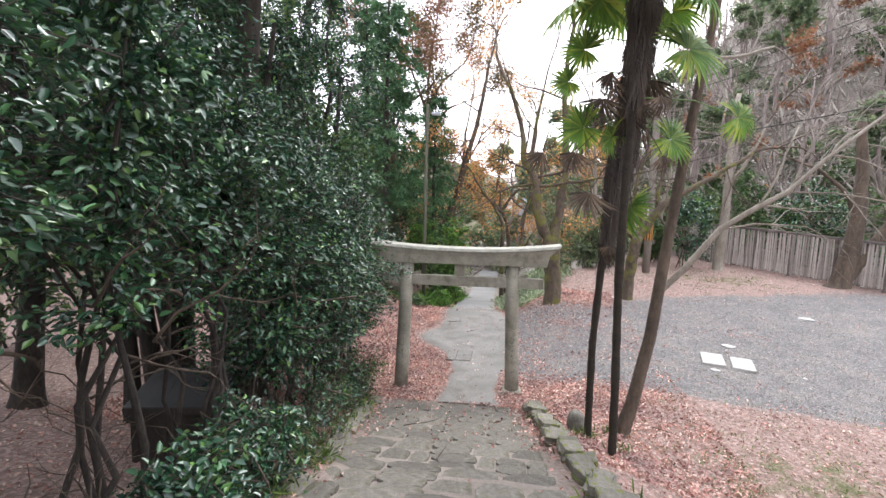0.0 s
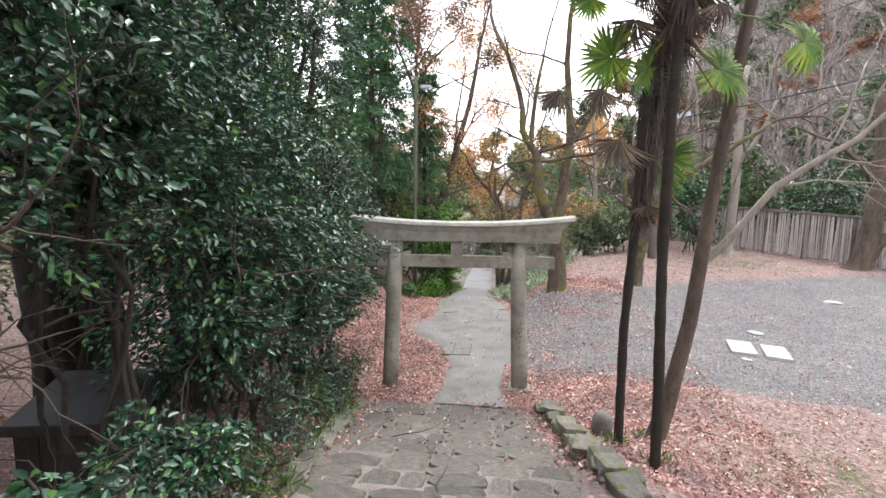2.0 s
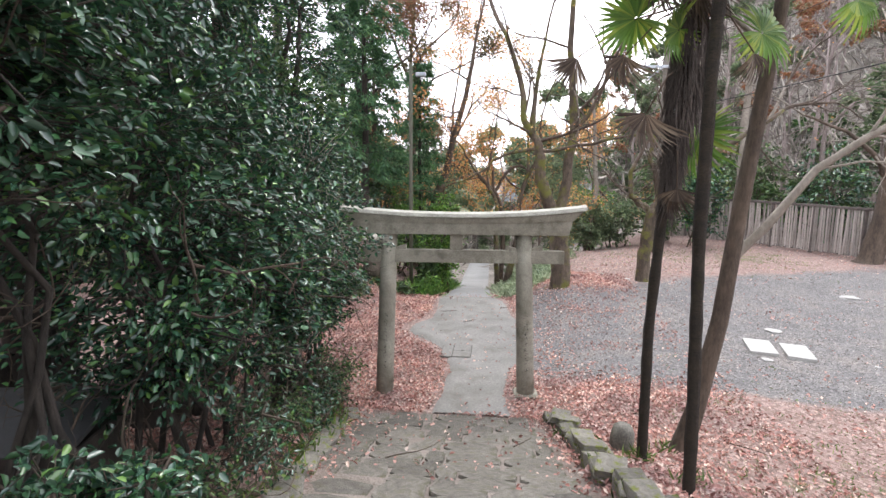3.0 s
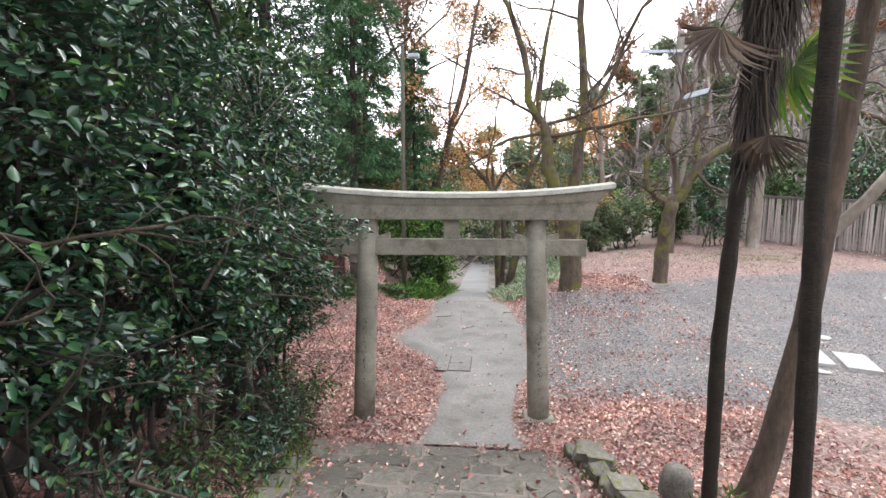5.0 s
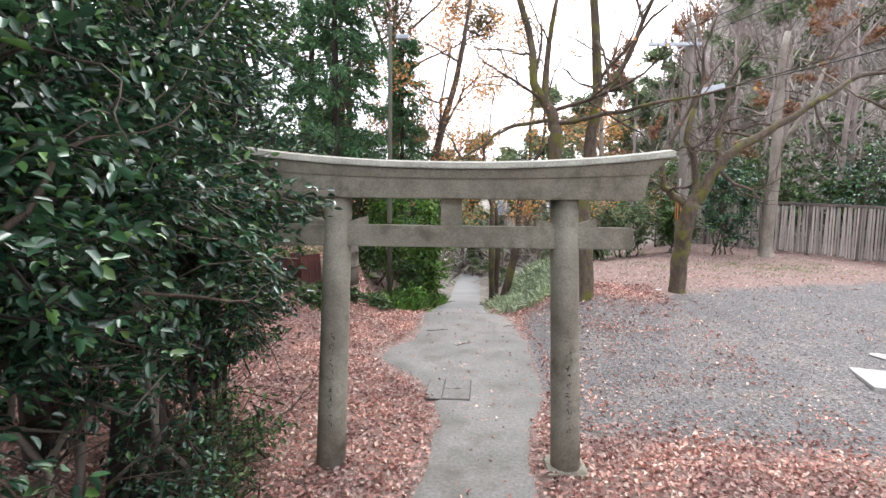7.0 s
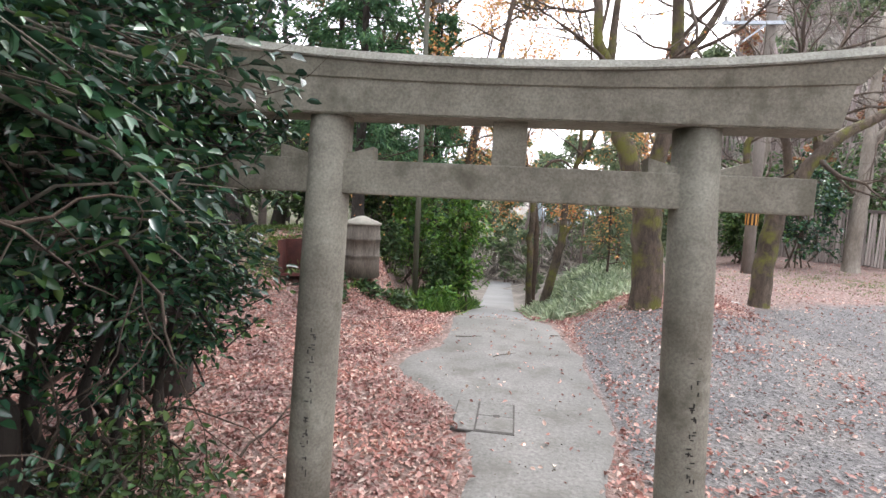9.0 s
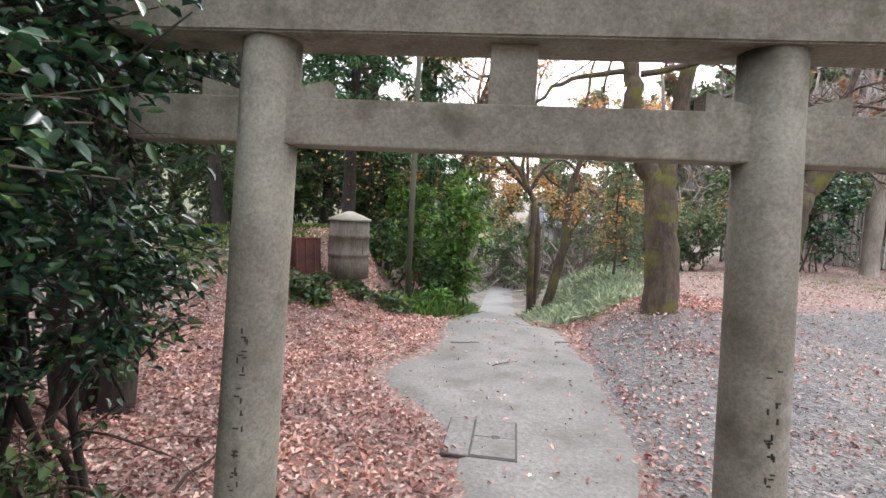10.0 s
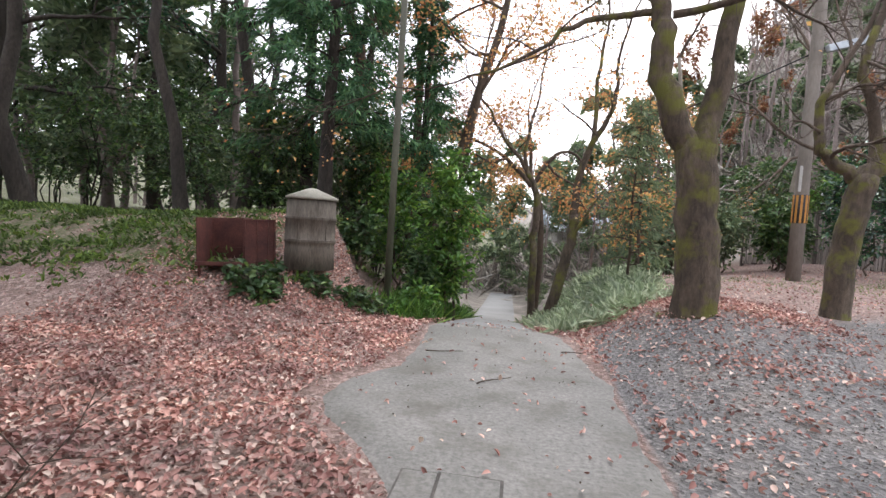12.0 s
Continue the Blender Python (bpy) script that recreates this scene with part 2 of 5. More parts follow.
M_WOOD_DARK = surface("dark_box_wood", ((0.0154, 0.0119, 0.0098), (0.0385, 0.0301, 0.0238)), 0.3, 0.8, 3, 30, 0.5, 0.006, stretch=(1, 4, 0.4))
M_SLATE = surface("slate_lid", ((0.0165, 0.017, 0.0181), (0.033, 0.0336, 0.0352)), 0.2, 0.6, 4, 40, 0.3, 0.004)
M_POLE = surface("green_pole_paint", ((0.056, 0.0595, 0.0385), (0.105, 0.105, 0.0735)), 0.2, 0.6, 3, 40, 0.2, 0.003, stretch=(1, 1, 0.3))
M_UPOLE = surface("utility_pole_concrete", ((0.136, 0.119, 0.102), (0.211, 0.187, 0.163)), 0.15, 0.9, 2, 30, 0.3, 0.004, stretch=(1, 1, 0.25))
M_STEEL = surface("galvanised_steel", ((0.3, 0.33, 0.36), (0.42, 0.45, 0.48)), 0.1, 0.5, 6, 40, 0.1, 0.002, metal=0.6)
M_YELLOW = surface("yellow_guard", ((0.375, 0.165, 0.03), (0.465, 0.225, 0.045)), 0.15, 0.6, 4, 30)
M_BLACK = surface("black_rubber", ((0.015, 0.014, 0.013), (0.03, 0.028, 0.026)), 0.2, 0.7, 4, 30)
M_INK = surface("ink_carving", ((0.03, 0.028, 0.025), (0.06, 0.055, 0.05)), 0.2, 0.95, 8, 40)
M_ROOF = surface("blue_roof", ((0.3, 0.37, 0.45), (0.42, 0.5, 0.58)), 0.1, 0.5, 1, 10)
M_WALL = surface("pale_house_wall", ((0.5, 0.48, 0.45), (0.62, 0.6, 0.56)), 0.08, 0.9, 0.6, 8)
M_ROAD = surface("lane_concrete", ((0.202, 0.202, 0.196), (0.269, 0.269, 0.263)), 0.12, 0.9, 0.6, 20, 0.3, 0.006)

M_CAMELLIA = foliage("camellia_leaf", [(0, (0.018, 0.05, 0.036)), (0.5, (0.036, 0.096, 0.056)), (0.85, (0.058, 0.148, 0.06)), (1, (0.125, 0.235, 0.06))], 0.27, 0.08, gloss=0.8)
M_EVERGREEN = foliage("evergreen_leaf", [(0, (0.026, 0.058, 0.0235)), (0.6, (0.061, 0.128, 0.0392)), (1, (0.148, 0.217, 0.0587))], 0.45, 0.25)
M_CONIFER = foliage("conifer_spray", [(0, (0.0328, 0.088, 0.0431)), (0.6, (0.0639, 0.167, 0.0744)), (1, (0.128, 0.245, 0.088))], 0.6, 0.25)
M_BRIGHT = foliage("fresh_green_leaf", [(0, (0.0484, 0.117, 0.0248)), (0.6, (0.103, 0.235, 0.0414)), (1, (0.221, 0.344, 0.062))], 0.42, 0.3)
M_MAPLE = foliage("autumn_maple_leaf", [(0, (0.46, 0.17, 0.085)), (0.5, (0.58, 0.3, 0.125)), (0.85, (0.62, 0.4, 0.16)), (1, (0.46, 0.36, 0.15))], 0.6, 0.6)
# paler copy of the evergreen leaf, with haze put into its colour
M_HAZED_GREEN = foliage("hazed_evergreen_leaf", [(0, (0.085, 0.125, 0.075)), (0.6, (0.145, 0.2, 0.11)), (1, (0.23, 0.275, 0.15))], 0.6, 0.35)
M_RUSSET = foliage("russet_leaf", [(0, (0.2, 0.075, 0.045)), (0.6, (0.3, 0.14, 0.08)), (1, (0.26, 0.19, 0.1))], 0.6, 0.35)
M_OLIVE = foliage("olive_brown_leaf", [(0, (0.07, 0.065, 0.035)), (0.6, (0.14, 0.125, 0.065)), (1, (0.2, 0.15, 0.09))], 0.6, 0.3)
M_FERN = foliage("bamboo_grass", [(0, (0.19, 0.25, 0.14)), (0.6, (0.36, 0.43, 0.29)), (1, (0.55, 0.6, 0.46))], 0.5, 0.25)
M_GRASS = foliage("weed_green", [(0, (0.045, 0.085, 0.016)), (0.6, (0.1, 0.165, 0.03)), (1, (0.19, 0.25, 0.06))], 0.55, 0.3)
M_PALMLEAF = foliage("palm_frond", [(0, (0.0546, 0.128, 0.0213)), (0.6, (0.109, 0.208, 0.034)), (1, (0.25, 0.304, 0.051))], 0.45, 0.35)
M_DEADLEAF = foliage("dead_palm_frond", [(0, (0.035, 0.023, 0.018)), (0.6, (0.085, 0.058, 0.043)), (1, (0.16, 0.12, 0.09))], 0.8, 0.12)
M_LITTER = foliage("fallen_leaf", [(0, (0.219, 0.0904, 0.0786)), (0.35, (0.392, 0.193, 0.172)), (0.75, (0.546, 0.326, 0.295)), (1, (0.675, 0.542, 0.485))], 0.75, 0.12)
# grey-brown twigs lifted paler, the haze over the hillside put into their colour
M_BRUSH = foliage("hazed_brushwood_twig", [(0, (0.17, 0.15, 0.138)), (0.5, (0.33, 0.295, 0.275)), (1, (0.5, 0.455, 0.43))], 0.9, 0.0)


def ground_material():
    """Trodden earth with litter, gravel and thin grass, by the ground's own attributes."""
    m, nodes, links, bsdf = shader("ground_earth_gravel")
    n1 = noise_of(nodes, links, 0.9, 6, 0.65)
    n2 = noise_of(nodes, links, 28, 8, 0.75)
    earth = ramp_of(nodes, [(0.3, (0.1, 0.07, 0.06)), (0.55, (0.2, 0.14, 0.118)), (0.75, (0.3, 0.235, 0.2))])
    links.new(n2.outputs[0], earth.inputs[0])
    co = nodes.new("ShaderNodeTexCoord")
    flake = nodes.new("ShaderNodeTexVoronoi")
    flake.inputs["Scale"].default_value = 26
    links.new(co.outputs["Object"], flake.inputs["Vector"])
    fsep = nodes.new("ShaderNodeSeparateColor")
    links.new(flake.outputs["Color"], fsep.inputs[0])
    fcol = ramp_of(nodes, [(0.0, (0.1, 0.07, 0.06)), (0.4, (0.24, 0.155, 0.13)), (0.8, (0.4, 0.28, 0.25)), (1, (0.54, 0.43, 0.38))])
    links.new(fsep.outputs[1], fcol.inputs[0])
    soil = mixed(nodes, links, 0.5, earth.outputs[0], fcol.outputs[0])
    vor = nodes.new("ShaderNodeTexVoronoi")
    vor.inputs["Scale"].default_value = 38
    links.new(co.outputs["Object"], vor.inputs["Vector"])
    sep = nodes.new("ShaderNodeSeparateColor")
    links.new(vor.outputs["Color"], sep.inputs[0])
    grav = ramp_of(nodes, [(0.0, (0.085, 0.081, 0.08)), (0.45, (0.145, 0.139, 0.137)), (0.9, (0.2, 0.193, 0.188)), (1, (0.3, 0.285, 0.27))])
    links.new(sep.outputs[0], grav.inputs[0])
    n4 = noise_of(nodes, links, 1.1, 9, 0.72)
    tint = ramp_of(nodes, [(0.3, (0.78, 0.78, 0.8)), (0.5, (1, 0.99, 0.98)), (0.7, (1.3, 1.2, 1.1))])
    links.new(n4.outputs[0], tint.inputs[0])
    gcol = mixed(nodes, links, 1.0, grav.outputs[0], tint.outputs[0], "MULTIPLY")
    ag = nodes.new("ShaderNodeAttribute")
    ag.attribute_name = "gravel"
    addn = nodes.new("ShaderNodeMath")
    addn.operation = "MULTIPLY_ADD"
    links.new(n1.outputs[0], addn.inputs[0])
    addn.inputs[1].default_value = 0.9
    links.new(ag.outputs["Fac"], addn.inputs[2])
    rg = ramp_of(nodes, [(0.72, (0, 0, 0)), (0.98, (1, 1, 1))])
    links.new(addn.outputs[0], rg.inputs[0])
    col = mixed(nodes, links, rg.outputs[0], soil, gcol)
    ah = nodes.new("ShaderNodeAttribute")
    ah.attribute_name = "brushy"
    # brown of the brushy ground, paled to carry the valley's haze
    brown = ramp_of(nodes, [(0.35, (0.14, 0.123, 0.104)), (0.55, (0.24, 0.214, 0.185)), (0.75, (0.34, 0.305, 0.27))])
    links.new(n1.outputs[0], brown.inputs[0])
    col = mixed(nodes, links, ah.outputs["Fac"], col, brown.outputs[0])
    aw = nodes.new("ShaderNodeAttribute")
    aw.attribute_name = "grassy"
    n3 = noise_of(nodes, links, 2.6, 7, 0.7)
    addw = nodes.new("ShaderNodeMath")
    addw.operation = "MULTIPLY_ADD"
    links.new(n3.outputs[0], addw.inputs[0])
    addw.inputs[1].default_value = 0.9
    links.new(aw.outputs["Fac"], addw.inputs[2])
    rw = ramp_of(nodes, [(0.8, (0, 0, 0)), (1.0, (1, 1, 1))])
    links.new(addw.outputs[0], rw.inputs[0])
    weed = ramp_of(nodes, [(0.35, (0.045, 0.06, 0.017)), (0.7, (0.135, 0.145, 0.06))])
    links.new(n2.outputs[0], weed.inputs[0])
    col = mixed(nodes, links, rw.outputs[0], col, weed.outputs[0])
    links.new(col, bsdf.inputs["Base Color"])
    bsdf.inputs["Roughness"].default_value = 0.95
    b = nodes.new("ShaderNodeBump")
    b.inputs["Strength"].default_value, b.inputs["Distance"].default_value = 0.8, 0.02
    h = nodes.new("ShaderNodeMath")
    links.new(n2.outputs[0], h.inputs[0])
    links.new(vor.outputs["Distance"], h.inputs[1])
    links.new(h.outputs[0], b.inputs["Height"])
    links.new(b.outputs[0], bsdf.inputs["Normal"])
    return m


M_GROUND = ground_material()

# ---- the lie of the land ----
FOOT, RISE = 8.6, 0.25


def path_mid(y):
    return 0.17 + max(0.0, FOOT - y) * 0.115


def stair_z(y):
    return 0.05 + RISE * min(12.5, max(0.0, FOOT - y))


def land(x, y):
    """Height of the ground."""
    z = 0.04
    z += 0.062 * min(14, max(0.0, y - 11)) * sm((x - 0.9) / 2.2)
    # slope down which the stairs come, with a bank to the yard
    sz = stair_z(y) - 0.05
    right = 1 - sm((x - path_mid(y) - 1.25) / 2.6)
    left = 1 - 0.16 * sm((path_mid(y) - 1.1 - x) / 1.2)
    z += sz * right * left
    z -= 0.048 * (1 - sm((abs(x - path_mid(y)) - 1.12) / 0.16)) * sm((FOOT - y) / 0.2)
    z += 0.05 * max(0, min(6, 4 - y)) * sm((x - 3) / 3)
    # bank on the near side of the drum
    bank = sm((y - 13.2) / 4.2)
    z += 1.3 * bank * sm(-x - 1.5 - 0.25 * (y - 15)) * (1 - 0.15 * sm((-x - 3.5) / 4))
    # lane falling away beyond the crest
    d = max(0.0, y - 15.3)
    drop = 0.17 * min(d, 10) + 0.09 * max(0, min(d - 10, 60))
    c = 1 - sm((abs(x + 0.25 + 0.01 * d) - 0.95) / (1.3 + 0.12 * d))
    v = sm((y - 17) / 14) * (1 - sm((x - 3.5) / 6)) * (1 - sm((-x - 5) / 8))
    z -= drop * max(c, 0.85 * v)
    # mound round the foot of the large forked tree
    z += 0.36 * math.exp(-((x - 2.6) ** 2) / 1.6 - ((y - 15.3) ** 2) / 2.6) * sm((x - 1.15) / 0.8)
    # wooded hill behind the fence
    s = (x - 10.4) * 0.6 + (y - 22.8) * 0.8
    az = math.atan2(x, max(1e-3, y)) if y > 0 else 1.5
    z += 34 * sm((s - 2.5) / 60) * sm((az - 0.17) / 0.28)
    # far hills round the valley
    far = math.hypot(x, y)
    z += 17 * sm((far - 90) / 160)
    z += 5 * sm((-x - 22) / 50) * sm((y - 5) / 20)
    z += 0.03 * noise.noise((x * 0.9, y * 0.9, 0)) * sm((abs(x - path_mid(y)) - 1.2) / 0.8)
    return z


def gravelly(x, y):
    g = sm((x - 1.2) / 0.22) * sm((y - 9.5 + 0.22 * max(0, x - 3)) / 1.3) * (1 - sm((y - 14.6 - 0.3 * max(0, x - 2.5)) / 2.6)) * (1 - sm((x - 15) / 5))
    g *= 0.72 + 0.28 * sm(noise.noise((x * 0.5, y * 0.6, 7)) * 1.2 + 0.6)
    g *= 1 - 0.9 * math.exp(-((x - 2.6) ** 2 + (y - 16.3) ** 2) / 2.2)
    return g


def grassy(x, y):
    g = 0.5 * sm((-x - 2.2) / 1.2) * sm((y - 14.0) / 1.6)
    g = max(g, 0.42 * math.exp(-((x - 5.2) ** 2 / 7 + (y - 7.0) ** 2 / 3.5)))
    g = max(g, 0.4 * math.exp(-((x - 9.0) ** 2 / 16 + (y - 20.5) ** 2 / 3)))
    g = max(g, 0.3 * sm((math.hypot(x, y - 10) - 60) / 20))
    return g


def brushy(x, y):
    """Where brown brushwood takes over from litter: the hill and the valley."""
    s = (x - 10.4) * 0.6 + (y - 22.8) * 0.8
    steps = 0.85 * (1 - sm((abs(x - path_mid(y)) - 1.1) / 0.3)) * sm((8.7 - y) / 0.3)
    return max(steps, sm((s - 1) / 3), sm((y - 21) / 5) if x < 6 else 0)


def spread_axis(lo, hi, step, far):
    mid = list(np.arange(lo, hi + 1e-6, step))
    out, s, a, b = [], step, lo, hi
    while a > -far:
        s *= 1.22
        a -= s
        out.insert(0, a)
    s = step
    tail = []
    while b < far:
        s *= 1.22
        b += s
        tail.append(b)
    return out + mid + tail


gx, gy = spread_axis(-7, 16, 0.2, 900), spread_axis(-3, 24, 0.2, 900)
gverts = [(x, y, land(x, y)) for y in gy for x in gx]
w = len(gx)
gfaces = [(j * w + i, j * w + i + 1, (j + 1) * w + i + 1, (j + 1) * w + i) for j in range(len(gy) - 1) for i in range(w - 1)]
gme = mesh_from("ground", gverts, gfaces, True)
for key, fn in (("gravel", gravelly), ("grassy", grassy), ("brushy", brushy)):
    gme.attributes.new(key, "FLOAT", "POINT").data.foreach_set("value", [fn(v[0], v[1]) for v in gverts])
ground = part("ground", gme, M_GROUND)
tagged(ground, "leaf-strewn earth with grey gravel and thin grass", "ground", kind="structure")

# ---- concrete path below the stairs, and the lane beyond the crest ----
EDGE = [(8.55, -0.15, 1.15), (9.4, -0.05, 1.02), (10.2, -0.05, 1.12), (11.0, -0.2, 1.38), (11.6, -0.56, 1.45), (12.0, -1.0, 1.45), (12.4, -1.24, 1.45), (12.9, -1.18, 1.45), (13.4, -0.86, 1.42), (14.2, -0.8, 1.28), (15.0, -0.85, 1.18), (15.6, -0.9, 1.05), (17, -0.9, 0.8), (25, -1.05, 0.55), (45, -1.5, 0.3)]


def path_edges(y):
    for (ya, la, ra), (yb, lb, rb) in zip(EDGE, EDGE[1:]):
        if ya <= y <= yb:
            f = (y - ya) / (yb - ya)
            return la + (lb - la) * f, ra + (rb - ra) * f
    return EDGE[-1][1:]


def ribbon(name, y0, y1, step, lift, material, ragged):
    verts, faces = [], []
    ys = list(np.arange(y0, y1 + step / 2, step))
    for y in ys:
        a, b = path_edges(y)
        a += ragged * noise.noise((y * 2.2, 3, 0)) + ragged * 0.5 * noise.noise((y * 6, 9, 0))
        b += ragged * noise.noise((y * 2.2, 30, 0)) + ragged * 0.5 * noise.noise((y * 6, 90, 0))
        for k in range(9):
            x = a + (b - a) * k / 8
            verts.append((x, y, max(land(x, y), land((a + b) / 2, y) - 0.02) + (lift if 0 < k < 8 else -0.05)))
    for j in range(len(ys) - 1):
        for k in range(8):
            faces.append((j * 9 + k, j * 9 + k + 1, j * 9 + k + 10, j * 9 + k + 9))
    return part(name, mesh_from(name, verts, faces, True), material)


tagged(ribbon("path", 8.6, 16.4, 0.1, 0.025, M_CONC, 0.07), "worn pale concrete path with ragged leaf-covered edges", "path", kind="structure")
tagged(ribbon("road", 16.4, 45, 0.4, 0.03, M_ROAD, 0.03), "pale concrete lane falling away downhill", "road", kind="structure")

# ---- torii ----
def torii():
    t = thing("torii", (0.213, 9.333, 0.025, 0, 0, 3.3), "weathered grey stone torii gate over the path", "torii")
    LEAN = 0.037
    for s in (-1, 1):
        lean = Matrix.Translation((s * 1.052, 0, -0.12)) @ Matrix.Rotation(-s * LEAN, 4, "Y")
        bm = lathe([(0.129, 0), (0.127, 0.5), (0.121, 1.6), (0.116, 2.54)], 32)
        bm.transform(lean)
        p = part("pillar", bm, M_STONE, t)
        # worn vertical inscription, too worn to read
        bm = bmesh.new()
        rng = rs(7 + s)
        z = 1.33
        for k in range(11):
            for j in range(rng.randint(2, 5)):
                a = math.radians(-87) + rng.uniform(-0.16, 0.16)
                zz = z + rng.uniform(-0.028, 0.028)
                tall = rng.rand() < 0.4
                r = 0.1285 - 0.0055 * (zz - 0.5)
                m = Matrix.Translation((r * math.cos(a), r * math.sin(a), zz)) @ Matrix.Rotation(a, 4, "Z")
                bmesh.ops.create_cube(bm, size=1, matrix=m @ Matrix.Diagonal((0.006, 0.006 if tall else rng.uniform(0.012, 0.026), 0.022 if tall else 0.005, 1)))
            z -= 0.078
        bm.transform(lean)
        part("inscription", bm, M_INK, p, "worn dark vertical inscription")["kind"] = "stuff"
    # footing stone, bare on one side only
    bm = box(1.05, 0, 0.0, 0.36, 0.36, 0.11, 0.04)
    part("footing", bm, M_STONE, t)
    bm = box(-1.05, 0, -0.04, 0.42, 0.42, 0.1, 0.03)
    part("footing", bm, M_STONE, t)
    part("tie_beam", box(0.0, 0, 2.072, 3.06, 0.135, 0.182, 0.008), M_STONE, t)
    part("strut", box(0.005, 0, 2.272, 0.18, 0.12, 0.235, 0.006), M_STONE, t)
    for s in (-1, 1):
        for side in (-1, 1):
            bm = bmesh.new()
            mid_x = s * (1.05 - 2.2 * LEAN)
            x0, x1 = mid_x + side * 0.1, mid_x + side * 0.255
            vs = []
            for y in (-0.055, 0.055):
                vs += [bm.verts.new((x0, y, 2.158)), bm.verts.new((x1, y, 2.158)), bm.verts.new((x1, y, 2.235)), bm.verts.new((x0, y, 2.19))]
            for f in ((0, 1, 2, 3), (7, 6, 5, 4), (0, 4, 5, 1), (1, 5, 6, 2), (2, 6, 7, 3), (3, 7, 4, 0)):
                bm.faces.new([vs[k] for k in f])
            bmesh.ops.recalc_face_normals(bm, faces=bm.faces)
            part("wedge", bm, M_STONE, t)

    def curved(z0, z1, half_a, half_b, dy0, dy1, up_a, up_b, n=28):
        """A beam whose underside and top rise by up_a and up_b towards the ends."""
        bm = bmesh.new()
        rows_ = []
        for k in range(n + 1):
            f = 2 * k / n - 1
            r = []
            for z, half, dy, rise in ((z0, half_a, dy0, up_a), (z1, half_b, dy1, up_b)):
                for sy in (-1, 1):
                    r.append(bm.verts.new((f * half, sy * dy, z + rise * abs(f) ** 2.2)))
            rows_.append(r)
        for a, b in zip(rows_, rows_[1:]):
            for i, j in ((0, 1), (1, 3), (3, 2), (2, 0)):
                bm.faces.new((a[i], a[j], b[j], b[i]))
        for r in (rows_[0], rows_[-1]):
            bm.faces.new((r[0], r[1], r[3], r[2]))
        bmesh.ops.recalc_face_normals(bm, faces=bm.faces)
        bmesh.ops.bevel(bm, geom=[e for e in bm.edges if e.calc_face_angle(0) > 0.6], offset=0.008, segments=2, affect="EDGES")
        return bm

    part("lower_lintel", curved(2.39, 2.56, 1.57, 1.62, 0.135, 0.142, 0.0, 0.05), M_STONE, t)
    part("upper_lintel", curved(2.55, 2.632, 1.63, 1.765, 0.15, 0.168, 0.052, 0.112), M_STONE, t)
    # cap and ridge carry the sky's brightness in their paler stone colour
    part("lintel_cap", curved(2.632, 2.682, 1.795, 1.812, 0.188, 0.165, 0.112, 0.115), M_STONE_TOP, t, "sloping top of the lintel, coloured paler for sky light")
    part("lintel_ridge", curved(2.682, 2.705, 1.808, 1.81, 0.163, 0.02, 0.115, 0.115), M_STONE_TOP, t, "sloping top of the lintel, coloured paler for sky light")
    return t


torii()

# ---- stairs of rough slabs ----
stairs = thing("stairs", (0, 0, 0), "shallow worn stone-slab steps descending to the torii", "stairs", kind="structure")


def slab_mesh(rng, sx, sy, sz):
    """A flat rough stone with an uneven outline."""
    n = 9
    bm = bmesh.new()
    ring = []
    for k in range(n):
        a = 2 * math.pi * (k + rng.uniform(-0.2, 0.2)) / n
        c, s = math.cos(a), math.sin(a)
        q = 1 / max(abs(c), abs(s)) ** 0.75
        ring.append((0.5 * sx * c * q * rng.uniform(0.95, 1.01), 0.5 * sy * s * q * rng.uniform(0.95, 1.01)))
    top = [bm.verts.new((x * 0.975, y * 0.965, rng.uniform(-0.006, 0.006))) for x, y in ring]
    mid = [bm.verts.new((x, y, -0.012)) for x, y in ring]
    low = [bm.verts.new((x * 0.97, y * 0.97, -sz)) for x, y in ring]
    bm.faces.new(top)
    for a, b in ((top, mid), (mid, low)):
        for k in range(n):
            bm.faces.new((a[k], b[k], b[(k + 1) % n], a[(k + 1) % n]))
    bmesh.ops.recalc_face_normals(bm, faces=bm.faces)
    me = bpy.data.meshes.new("slab")
    bm.to_mesh(me)
    bm.free()
    me.materials.append(M_SLAB)
    return me


srng = rs(31)
SLABS = [slab_mesh(srng, w_, 1.0, 0.16) for w_ in (1.0,) * 14]
TREAD = 0.43
step_bed = []
for k in range(27):
    y0 = FOOT - k * TREAD
    z = 0.055 + k * TREAD * RISE
    mid = path_mid(y0) + srng.uniform(-0.03, 0.03)
    x, end = mid - 1.24, mid + 1.14
    while x < end - 0.12:
        wd = min(srng.uniform(0.18, 0.62), end - x)
        if end - x - wd < 0.15:
            wd = end - x
        cuts = [(0.0, 1.0)] if srng.rand() < 0.5 else [(0.0, 0.5), (0.5, 1.0)]
        for a, b in cuts:
            ob = part("slab", SLABS[srng.randint(len(SLABS))], None, stairs)
            sy = TREAD * (b - a)
            zz = z - (0.0 if a == 0 else -0.035) + srng.uniform(-0.009, 0.009)
            ob.matrix_basis = Matrix.Translation((x + wd / 2, y0 - TREAD * (a + b) / 2, zz)) @ pose(0, 0, 0, srng.uniform(-1.5, 1.5) - 5, srng.uniform(-1.5, 1.5), srng.uniform(-4, 4)) @ Matrix.Diagonal((wd * 0.985, sy * 1.03 * (1 if srng.rand() < 0.5 else -1), 1, 1))
        x += wd

